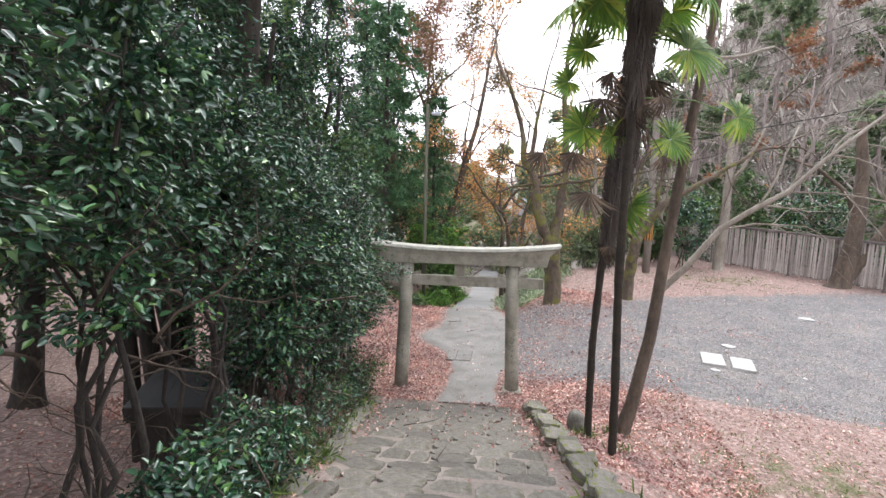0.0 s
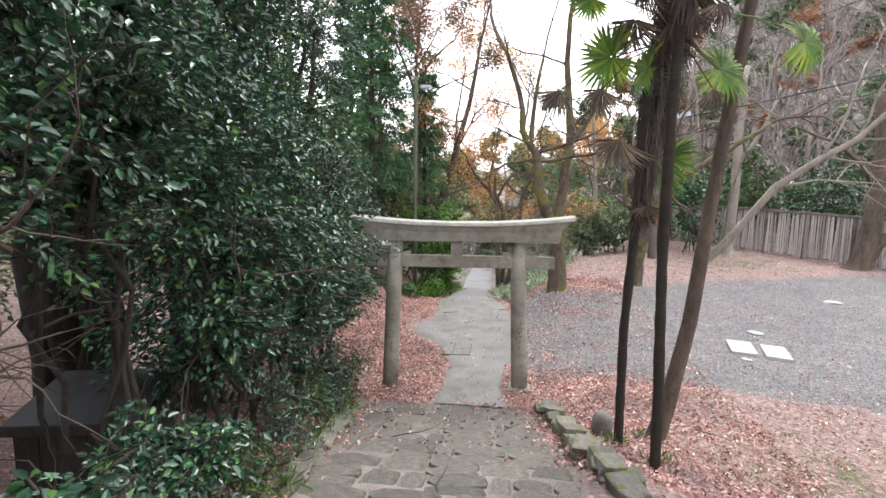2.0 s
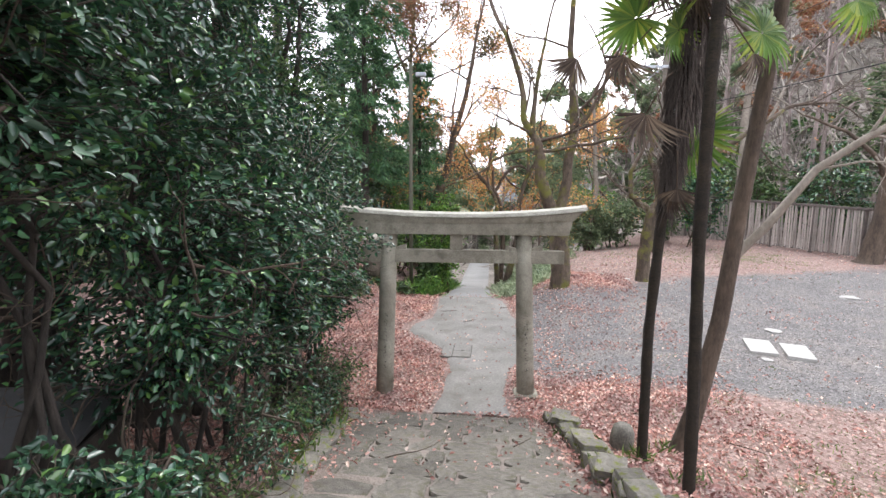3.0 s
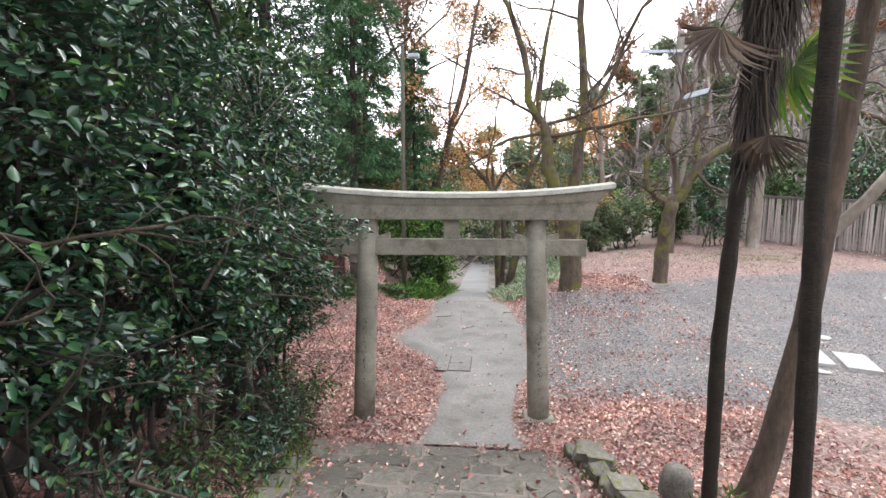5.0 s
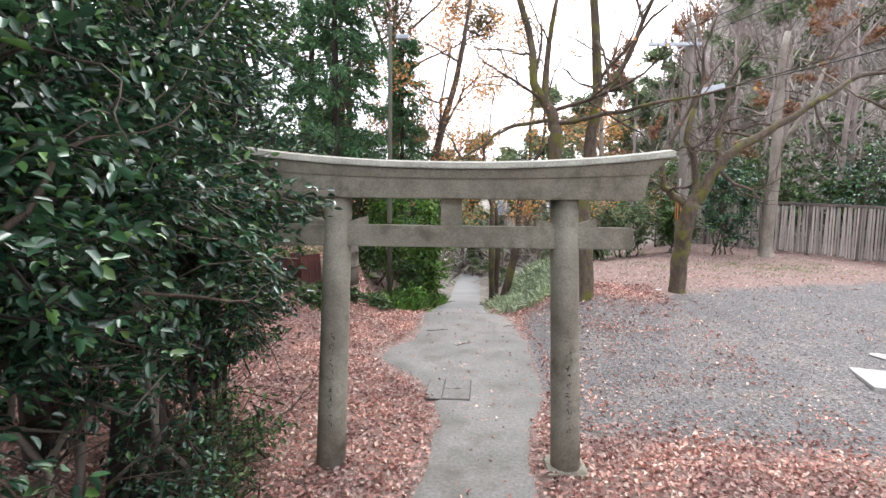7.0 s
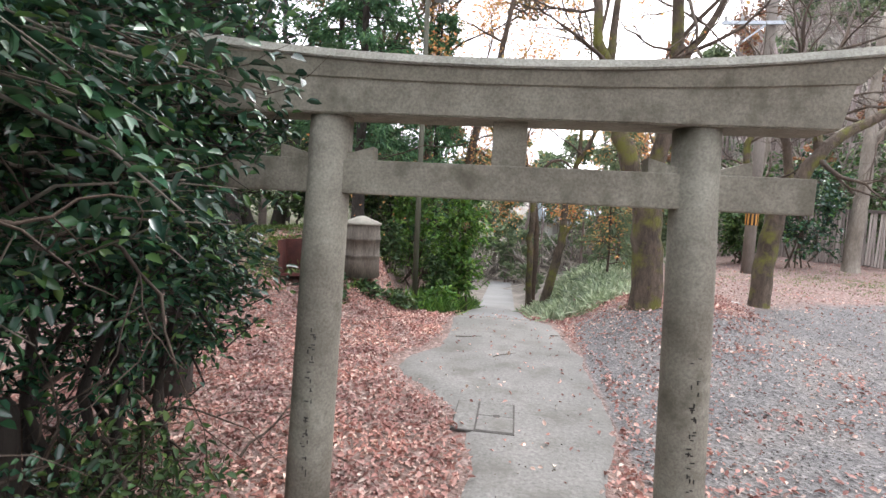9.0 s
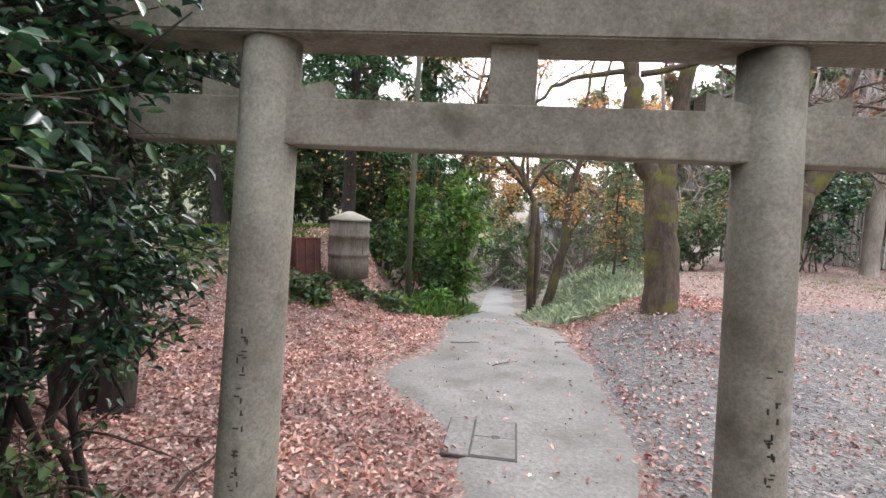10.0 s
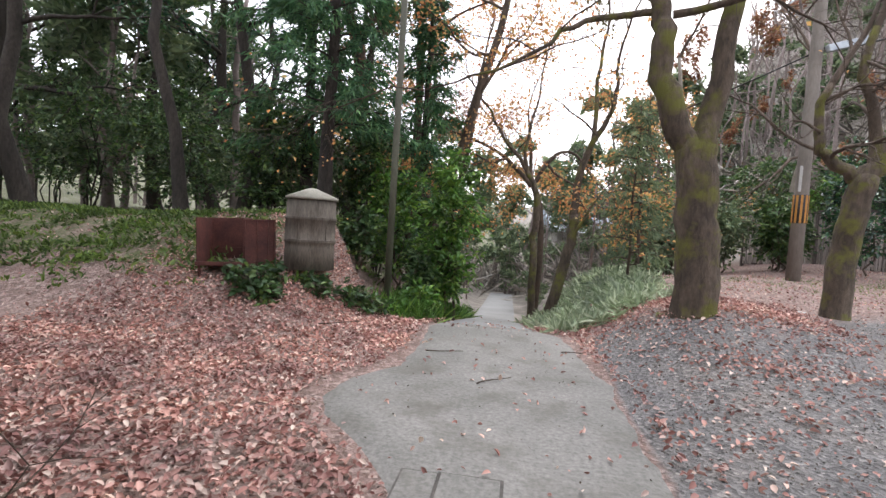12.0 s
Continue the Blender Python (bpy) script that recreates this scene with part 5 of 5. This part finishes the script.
for n, (x, y, limbs, bark) in enumerate((
        (0.82, 22.5, [([(0.82, 22.5, -1.9), (0.81, 22.5, -0.05), (0.74, 22.5, 0.86), (0.79, 22.5, 1.62), (0.77, 22.5, 2.29)], 0.105, 0.085),
                      ([(0.77, 22.5, 2.2), (0.47, 22.5, 2.87), (0.06, 22.5, 3.37), (-0.35, 22.5, 3.95), (-0.7, 22.5, 4.54)], 0.075, 0.03),
                      ([(0.5, 22.5, 2.75), (0.37, 22.5, 3.24), (0.43, 22.5, 3.98), (0.57, 22.5, 4.58)], 0.06, 0.03)], M_BARK_MOSS),
        (1.1, 20.5, [([(0.95, 20.5, -1.4), (1.16, 20.5, -0.45), (1.43, 20.5, 0.61), (1.54, 20.5, 1.13), (1.52, 20.5, 1.76)], 0.14, 0.1),
                     ([(1.52, 20.5, 1.7), (1.63, 20.5, 2.78), (1.88, 20.5, 3.54), (2.19, 20.5, 4.16), (2.21, 20.5, 4.9)], 0.095, 0.035),
                     ([(1.82, 20.5, 3.41), (1.83, 20.5, 4.15), (1.84, 20.5, 5.01), (1.94, 20.5, 5.75)], 0.06, 0.03),
                     ([(1.56, 20.5, 1.32), (1.77, 20.5, 1.72), (1.99, 20.5, 2.11)], 0.05, 0.02)], M_BARK_MOSS),
        (5.0, 25.5, [([(5.0, 25.5, 0.7), (5.1, 25.5, 2.9), (5.0, 25.5, 4.9), (4.8, 25.5, 6.9)], 0.13, 0.05)], M_BARK_PALE),
        (7.9, 24.4, [([(7.9, 24.4, 0.7), (7.85, 24.4, 2.8), (8.1, 24.4, 4.4), (8.0, 24.4, 6.0)], 0.14, 0.05)], M_BARK_PALE))):
    bare_tree("slender_tree", x, y, [(from_foot(x, y, pts), r0, r1) for pts, r0, r1 in limbs], bark, "slender nearly bare tree by the falling lane", 510 + n, M_BARK, ends=1.5 if n < 2 else 2.0, group="slender trees", leaf=M_MAPLE if n < 2 else None, count=1700, size=0.07, flared=1.2, airy=0.2)
# broad low maple with amber leaves behind the gate, and tall crowns over the conifers
for n, (x, y, limbs, leaf, count, size, name, label) in enumerate((
        (1.0, 25.0, [([(1.0, 25, -1.8), (1.0, 25, 1.4), (0.6, 25, 2.8)], 0.11, 0.08),
                     ([(0.6, 25, 2.7), (-0.2, 24.8, 3.5), (-1.0, 24.6, 3.9), (-1.9, 24.4, 4.2)], 0.08, 0.03),
                     ([(0.6, 25, 2.7), (1.1, 25.2, 3.5), (1.7, 25.3, 3.9), (2.3, 25.4, 3.4)], 0.08, 0.03),
                     ([(0.6, 25, 2.7), (0.5, 25, 3.8), (0.4, 25, 4.7)], 0.08, 0.03),
                     ([(-0.2, 24.8, 3.5), (-0.8, 24.3, 3.3), (-1.5, 24.0, 3.1)], 0.05, 0.02),
                     ([(1.1, 25.2, 3.4), (1.5, 24.8, 3.0), (2.0, 24.5, 2.7)], 0.05, 0.02)], M_MAPLE, 7000, 0.085, "maple_tree", "spreading maple with amber leaves behind the gate"),
        (-4.2, 22.2, [([(-4.2, 22.2, 0.5), (-4.1, 22.2, 3.5), (-4.2, 22.2, 6.0)], 0.15, 0.09),
                      ([(-4.2, 22.2, 6.0), (-4.7, 22.1, 7.4), (-5.2, 22, 8.6)], 0.07, 0.03),
                      ([(-4.2, 22.2, 6.0), (-3.6, 22.1, 7.2), (-2.8, 22, 7.8)], 0.07, 0.03),
                      ([(-4.2, 22.2, 6.0), (-4.1, 22.2, 7.6), (-3.9, 22.3, 9.2)], 0.07, 0.03)], M_RUSSET, 6500, 0.09, "maple_tree", "tall tree with russet autumn leaves"),
        (-3.0, 24.0, [([(-3.0, 24, 0), (-2.9, 24, 4), (-3.0, 24, 7.5)], 0.16, 0.1),
                      ([(-3.0, 24, 7.4), (-2.3, 23.9, 8.6), (-1.3, 23.8, 9.4)], 0.07, 0.03),
                      ([(-3.0, 24, 7.4), (-3.8, 23.9, 9.2), (-4.4, 23.8, 10.8)], 0.07, 0.03),
                      ([(-3.0, 24, 7.4), (-2.9, 24, 9.6), (-2.6, 24, 11.6)], 0.07, 0.03),
                      ([(-2.95, 24, 6.4), (-2.2, 23.8, 7.2), (-1.4, 23.6, 7.6)], 0.06, 0.03)], M_OLIVE, 9500, 0.1, "olive_crowned_tree", "tall tree with a thin olive-brown crown"))):
    bare_tree(name, x, y, [(from_foot(x, y, pts), r0, r1) for pts, r0, r1 in limbs], M_BARK, label, 545 + n, M_BARK, ends=1.5 if n == 0 else 1.9, group="maples" if leaf is not M_OLIVE else "", leaf=leaf, count=count, size=size, flared=1.2, airy=0.22)
# autumn maples
for n, (x, y, pts, r0, r1, leafs, mat) in enumerate((
        (-2.5, 22.5, [(0, 0, 0), (0.55, 0, 2.2), (1.15, 0, 4.0), (1.6, 0, 5.8), (2.1, 0, 7.6), (2.3, 0, 9.0)], 0.2, 0.06, 3600, M_MAPLE),
        (-2.4, 27.5, [(0, 0, -0.5), (0.3, 0, 3.2), (0.8, 0, 6.4), (1.0, 0, 8.6)], 0.14, 0.05, 4200, M_MAPLE),
        (-3.6, 27.0, [(0, 0, 0), (0.2, 0, 3), (0.3, 0, 6), (0.4, 0, 9)], 0.17, 0.06, 5200, M_RUSSET),
        (5.4, 28.5, [(0, 0, 0), (0.1, 0, 2.0), (0.2, 0, 4.2)], 0.13, 0.05, 2600, M_MAPLE))):
    bare_tree("maple_tree", x, y, [(pts, r0, r1)], M_BARK, "autumn maple with thin orange leaves" if mat is M_MAPLE else "tree with russet autumn leaves", 520 + n, M_BARK, ends=2.4, group="maples", leaf=mat, count=int(leafs * 1.25), size=0.085, flared=1.2, airy=0.28)
# saplings in the leaf colour that has haze mixed in
conifer(2.6, 19.6, 3.8, 0.03, 0.95, 540, "thin young conifer sapling on the bank", 1300, M_BARK, M_HAZED_GREEN, 0.1, "sapling")
conifer(3.3, 22.0, 4.6, 0.05, 1.3, 541, "young feathery conifer beside the lane", 1700, M_BARK, M_HAZED_GREEN, 0.1, "sapling")

# evergreen shrubs by the fence
for n, (x, y, rx, h, mat) in enumerate(((8.6, 22.6, 1.0, 3.4, M_CAMELLIA), (7.4, 23.8, 0.9, 2.2, M_EVERGREEN), (6.0, 24.6, 1.2, 2.4, M_HAZED_GREEN), (4.6, 24.0, 1.1, 2.2, M_HAZED_GREEN), (5.2, 27, 1.6, 3.6, M_BRIGHT), (8.8, 27.5, 1.8, 4.2, M_EVERGREEN), (11.6, 25.6, 1.8, 4.4, M_EVERGREEN), (13.8, 23.6, 1.7, 4.0, M_CAMELLIA), (16.0, 22.0, 1.8, 4.2, M_EVERGREEN), (18.4, 20.5, 1.9, 4.4, M_CAMELLIA), (10.2, 26.6, 1.4, 3.0, M_BRIGHT), (21, 19, 2.0, 4.6, M_EVERGREEN))):
    shrub("evergreen_bush", x, y, rx, rx, 0.15, h, 560 + n, 230, 12, mat, "evergreen bush behind the yard by the bamboo fence", 0.14, 5, M_BARK, 0.35, "bushes by the fence", fine=False)

# ---- wooded hillside, repeated from a few trees ----
hr = rs(600)
protos = []
for n in range(3):
    h = 7.5 + n
    protos.append(bare_tree("hill_tree", 26 + 4 * n, 40, [([(0, 0, -0.3), (0.1, 0, 2.2), (0.2 - 0.2 * n, 0.1, 4.2), (0.3, 0, h * 0.75)], 0.13, 0.05)], M_BARK_GREY, "bare grey-brown tree on the wooded hillside", 601 + n, M_BARK_GREY, levels=3, ends=2.1, group="hillside trees", kids=(3, 4), flared=1.2))
# hill evergreen and its copies wear the haze-paled leaf colour
protos.append(broadleaf("hill_evergreen", 30, 44, 7.5, 0.14, 0.2, 2.6, M_BARK_GREY, M_HAZED_GREEN, "evergreen tree on the wooded hillside", 611, 2600, 0.34, levels=2, limbs=7, group="hillside evergreens"))
protos.append(bare_tree("hill_tree", 36, 46, [([(0, 0, -0.3), (0.1, 0, 2.2), (0.2, 0.1, 4.0), (0.3, 0, 6)], 0.12, 0.05)], M_BARK_GREY, "thin-leaved russet tree on the wooded hillside", 612, M_BARK_GREY, levels=2, kids=(3, 4), ends=2.4, group="hillside trees", leaf=M_RUSSET, count=1300, size=0.16, flared=1.2))
placed = 0
for k in range(2600):
    s = hr.uniform(1.5, 56)
    u = hr.uniform(-24, 26)
    x, y = 10.4 + 0.6 * s + 0.8 * u, 22.8 + 0.8 * s - 0.6 * u
    if math.atan2(x, y) < 0.19 or x < 6 or y < 3 or hr.rand() > 0.075 + 0.075 * (s < 22):
        continue
    i = hr.choice(5, p=(0.3, 0.29, 0.25, 0.07, 0.09))
    sc = hr.uniform(0.8, 1.3)
    copy_thing(protos[i], pose(x, y, land(x, y) - 0.15, 0, 0, hr.uniform(0, 360)) @ Matrix.Diagonal((sc, sc, sc, 1)))
    placed += 1
belt = shrub("hill_bush", 15.0, 25.5, 1.7, 1.7, 0.0, 3.2, 640, 90, 12, M_EVERGREEN, "evergreen bush at the foot of the wooded hillside", 0.24, 4, M_BARK, 0.35, "bushes on the hillside", fine=False)
for k in range(46):
    s, u = hr.uniform(2.5, 30), hr.uniform(-14, 16)
    x, y = 10.4 + 0.6 * s + 0.8 * u, 22.8 + 0.8 * s - 0.6 * u
    sc = hr.uniform(0.6, 1.2)
    if math.atan2(x, y) > 0.2:
        copy_thing(belt, pose(x, y, land(x, y) - 0.15, 0, 0, hr.uniform(0, 360)) @ Matrix.Diagonal((sc, sc, sc, 1)))
# far trees across the valley and round about
for k in range(150):
    a = hr.uniform(-0.95, 0.24)
    d = hr.uniform(42, 120) if k < 100 else hr.uniform(26, 42)
    x, y = d * math.sin(a), d * math.cos(a)
    if d < 42 and a > -0.35:
        continue
    if abs(x + 1) < 2.5 + 0.02 * d and y < 60:
        continue
    i = hr.choice(5, p=(0.1, 0.1, 0.08, 0.62, 0.1))
    sc = hr.uniform(0.8, 1.35)
    copy_thing(protos[i], pose(x, y, land(x, y) - 0.2, 0, 0, hr.uniform(0, 360)) @ Matrix.Diagonal((sc, sc, sc, 1)))
for k in range(110):
    x, y = hr.uniform(-7, 9), hr.uniform(25, 50)
    if (abs(x + 0.4) < 1.3 and y < 44) or (x > 6 and y < 30):
        continue
    i = hr.choice((0, 1, 2, 3))
    sc = hr.uniform(0.3, 0.6) if i < 3 else hr.uniform(0.22, 0.4)
    copy_thing(protos[i], pose(x, y, land(x, y) - 0.1, 0, 0, hr.uniform(0, 360)) @ Matrix.Diagonal((sc, sc, sc, 1)))
for k in range(26):
    a = hr.uniform(1.7, 5.0)
    d = hr.uniform(9, 30)
    x, y = d * math.sin(a), d * math.cos(a) - 1
    if x > 3 and y > -4:
        continue
    copy_thing(protos[3], pose(x, y, land(x, y) - 0.2, 0, 0, hr.uniform(0, 360)))


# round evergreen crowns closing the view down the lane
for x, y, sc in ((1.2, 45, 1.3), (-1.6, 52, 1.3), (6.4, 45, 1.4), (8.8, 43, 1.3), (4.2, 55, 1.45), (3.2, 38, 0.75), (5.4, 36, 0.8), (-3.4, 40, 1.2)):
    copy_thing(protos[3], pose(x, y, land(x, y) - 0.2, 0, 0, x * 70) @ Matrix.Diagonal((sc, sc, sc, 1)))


# ---- houses down in the valley ----
def house(x, y, w_, d_, h, turn, roof):
    z = land(x, y)
    t = thing("house", pose(x, y, z - 0.5, 0, 0, turn), "small pale house with a blue-grey roof below the lane", "house", "houses in the valley")
    part("wall", box(0, 0, h / 2, w_, d_, h, 0.02), M_WALL, t)
    bm = bmesh.new()
    e = 0.5
    vs = [bm.verts.new(p) for p in ((-w_ / 2 - e, -d_ / 2 - e, h), (w_ / 2 + e, -d_ / 2 - e, h), (w_ / 2 + e, d_ / 2 + e, h), (-w_ / 2 - e, d_ / 2 + e, h), (-w_ / 2 - e, 0, h + d_ * 0.3), (w_ / 2 + e, 0, h + d_ * 0.3))]
    for f in ((0, 1, 5, 4), (2, 3, 4, 5), (1, 2, 5), (3, 0, 4), (3, 2, 1, 0)):
        bm.faces.new([vs[i] for i in f])
    part("roof", bm, roof, t)
    for k in (-0.3, 0.0, 0.3):
        wd = part("window", box(k * w_, -d_ / 2 - 0.02, h * 0.55, 1.2, 0.06, 1.1, 0.01), M_SLATE, t)


house(6.5, 52, 8, 6, 2.6, 12, M_ROOF)

# ---- fern bank, weeds, fallen leaves, gravel ----
def scatter(rng, count, x0, x1, y0, y1, keep):
    out = []
    while len(out) < count:
        x, y = rng.uniform(x0, x1), rng.uniform(y0, y1)
        if rng.rand() < keep(x, y):
            out.append((x, y))
    return out


def tufts(name, label, seed, spots, blades, length, width, material, spread, rise=0.9):
    """Tufts of blades that bow outwards, as one carpet of plants."""
    rng = rs(seed)
    pos, ways = [], []
    for x, y in spots:
        z = land(x, y)
        for k in range(blades):
            a = rng.uniform(0, 2 * math.pi)
            pos.append((x + rng.normal(0, spread), y + rng.normal(0, spread), z - 0.01 + rng.uniform(0, 0.06)))
            ways.append((math.cos(a), math.sin(a), rise * rng.uniform(0.5, 1.6)))
    me = leaf_mesh(name, rng, pos, length, width, 0.35, 0.0, True, 0.4, ways)
    ob = part(name, me, material)
    tagged(ob, label, "plants", kind="stuff")


rng = rs(700)
fern_at = lambda x, y: sm((x - 0.75 + 0.03 * (y - 16)) / 0.5) * (1 - sm((x - 2.1 - 0.2 * (y - 16)) / 0.5)) * sm((y - 15.6) / 0.6) if y < 24 else 0
tufts("bamboo_grass", "pale green bamboo grass covering the bank by the lane", 701, scatter(rng, 700, 0.7, 4, 15.6, 23, fern_at), 14, 0.2, 0.04, M_FERN, 0.09, 0.5)
tufts("verge_grass", "bright green grass on the verge of the lane", 702, scatter(rng, 240, -2.0, -0.9, 16.2, 24, lambda x, y: 1.0), 16, 0.32, 0.014, M_BRIGHT, 0.07, 2.0)
tufts("bank_weeds", "low green weeds on the grassy bank", 703, scatter(rng, 2000, -13, -1.8, 13, 20, lambda x, y: grassy(x, y) * (0.5 + noise.noise((x * 0.8, y * 0.8, 4)))), 9, 0.09, 0.035, M_GRASS, 0.08, 0.7)
tufts("yard_moss", "thin yellow-green grass on the yard", 704, scatter(rng, 500, 3, 11, 4, 22, lambda x, y: grassy(x, y)), 9, 0.05, 0.01, M_GRASS, 0.12, 1.0)
tufts("step_weeds", "small green weeds among the edging stones and palms", 705, [(path_mid(q) + 1.42 + rng.normal(0, 0.12), q) for q in rng.uniform(3, 8.2, 16)] + [(2.5 + rng.normal(0, 0.25), 7.2 + rng.normal(0, 0.3)) for _ in range(12)] + [(path_mid(q) - 1.42 + rng.normal(0, 0.1), q) for q in rng.uniform(2, 8.6, 70)], 10, 0.13, 0.018, M_GRASS, 0.05, 1.0)


def leafiness(x, y):
    """How thick the fallen leaves lie."""
    if y > 8.5:
        a, b_ = path_edges(min(y, 45))
        if a - 0.02 < x < b_ + 0.02:
            edge = min(x - a, b_ - x)
            return 0.012 + 0.5 * (1 - sm(edge / 0.14))
    elif abs(x - path_mid(y)) < 1.2:
        return 0.03 + 0.25 * sm((abs(x - path_mid(y)) - 0.85) / 0.3)
    g = gravelly(x, y)
    d = 1.0 - g * (0.96 - 0.3 * sm(noise.noise((x * 0.5, y * 1.1, 11)) * 2.2))
    d *= 1 - 0.75 * min(1, grassy(x, y) * 1.25)
    patch = 0.5 + 0.75 * noise.noise((x * 0.45, y * 0.8, 2))
    d *= max(0.15, min(1, patch + (0.6 if y < 16.5 and -4.5 < x < 3.8 else 0.2)))
    if x < -4.8 or y > 19 or x > 8:
        d *= 0.45
    return d


def fallen(name, label, seed, count, box_, keep, size, material, lift):
    rng = rs(seed)
    spots = scatter(rng, count, *box_, keep)
    pos = []
    for x, y in spots:
        z = land(x, y)
        if y < FOOT and abs(x - path_mid(y)) < 1.2:
            z = max(z, 0.07 + math.ceil((FOOT - y) / TREAD - 1) * TREAD * RISE + 0.02)
        elif y > 8.5:
            a, b_ = path_edges(min(y, 45))
            if a < x < b_:
                z = max(land(x, y), land((a + b_) / 2, y) - 0.02) + 0.027
        pos.append((x, y, z + rng.uniform(0.004, lift)))
    me = leaf_mesh(name, rng, pos, size, size * 0.62, 0.88, 0.0, True, 0.45)
    ob = part(name, me, material)
    tagged(ob, label, "leaves", kind="stuff")


fallen("leaf_litter", "dry pinkish-brown fallen leaves carpeting the ground", 710, 62000, (-5, 4.5, 6.0, 17.5), leafiness, 0.045, M_LITTER, 0.035)
fallen("leaf_scatter", "scattered fallen leaves on the yard and slope", 711, 28000, (-9, 16, -1, 24), leafiness, 0.046, M_LITTER, 0.02)


def on_path(x, y):
    a, b_ = path_edges(y)
    return 1.0 if a + 0.05 < x < b_ - 0.05 else 0.0


fallen("path_debris", "small dark bits of bark and leaf lying on the concrete", 712, 140, (-1.2, 1.5, 8.7, 16), on_path, 0.016, M_DEADLEAF, 0.006)
fallen("yard_debris", "small dark bits of leaf and bark among the gravel", 713, 8000, (1.3, 10, 9, 18), lambda x, y: gravelly(x, y), 0.018, M_DEADLEAF, 0.008)

# loose stones in the gravel
rng = rs(720)
spots = scatter(rng, 7000, 1.3, 12, 8.5, 19, lambda x, y: gravelly(x, y))
ico = np.array([(0, 0, 1), (0.9, 0, 0.2), (0.28, 0.85, 0.15), (-0.72, 0.52, 0.2), (-0.72, -0.52, 0.15), (0.28, -0.85, 0.2), (0, 0, -0.6)])
tri = np.array([(0, 1, 2), (0, 2, 3), (0, 3, 4), (0, 4, 5), (0, 5, 1), (6, 2, 1), (6, 3, 2), (6, 4, 3), (6, 5, 4), (6, 1, 5)])
sizes = rng.uniform(0.005, 0.014, len(spots))
vv, ff = [], []
for n, (x, y) in enumerate(spots):
    a = rng.uniform(0, 6.28)
    c, s = math.cos(a), math.sin(a)
    p = ico * sizes[n] * rng.uniform(0.7, 1.3, (1, 3))
    q = np.stack([p[:, 0] * c - p[:, 1] * s, p[:, 0] * s + p[:, 1] * c, p[:, 2] * 0.7], 1) + (x, y, land(x, y) + 0.003)
    vv.append(q)
    ff.append(tri + 7 * n)
M_PEBBLE = foliage("loose_gravel", [(0, (0.1, 0.1, 0.1)), (0.7, (0.2, 0.195, 0.19)), (1, (0.4, 0.38, 0.36))], 0.9, 0.0)
tagged(part("gravel", mesh_np("gravel", np.concatenate(vv), np.concatenate(ff)), M_PEBBLE), "loose grey gravel stones on the yard", "gravel", kind="stuff")

# fallen twigs on the steps and the path
rng = rs(730)
for n, (x, y, ln, a) in enumerate(((-0.15, 6.3, 0.7, 40), (0.9, 14.4, 0.35, 20), (0.1, 13.0, 0.4, 75), (-0.5, 13.9, 0.4, 10), (3.3, 7.6, 0.4, -30), (0.5, 4.9, 0.4, 120), (-1.8, 14.2, 0.5, 30), (1.0, 6.9, 0.3, 60))):
    z = stair_z(y) + 0.09 if y < FOOT else land(x, y) + 0.04
    p, r_, _ = wander(rng, V(0, 0, 0), V(math.cos(radians(a)), math.sin(radians(a)), 0), ln, 0.007, 0.003, 6, 0.18)
    for q in p:
        q.z = q.z * 0.15
    ob = part("twig", mesh_from("twig", *tubes([(p, r_)], lambda r: 5), True), M_BARK)
    ob.location = (x, y, z)
    tagged(ob, "dry brown fallen twig lying on the ground", "twig", "fallen twigs")

# fine brushwood haze over the hillside and the valley slopes
rng = rs(740)
pos, ways = [], []
while len(pos) < 30000:
    if rng.rand() < 0.8:
        s, u = rng.uniform(8, 60), rng.uniform(-26, 28)
        x, y = 10.4 + 0.6 * s + 0.8 * u, 22.8 + 0.8 * s - 0.6 * u
        if math.atan2(x, y) < 0.16 or y < 2:
            continue
    else:
        x, y = rng.uniform(-9, 12), rng.uniform(34, 62)
        if abs(x + 0.4) < 1.2 and y < 45:
            continue
    tall = 3.2 if x > 8 else 1.3
    z = land(x, y)
    for k in range(3):
        pos.append((x + rng.normal(0, 0.3), y + rng.normal(0, 0.3), z + tall * rng.rand() ** 1.4))
        ways.append((rng.normal(0, 0.6), rng.normal(0, 0.6), rng.uniform(0.4, 1.4)))
tagged(part("brushwood", leaf_mesh("brushwood", rng, pos, 1.3, 0.05, 0.2, 0.0, False, 0.5, ways), M_BRUSH), "grey-brown leafless brushwood on the hillside and valley", "brushwood", kind="stuff")
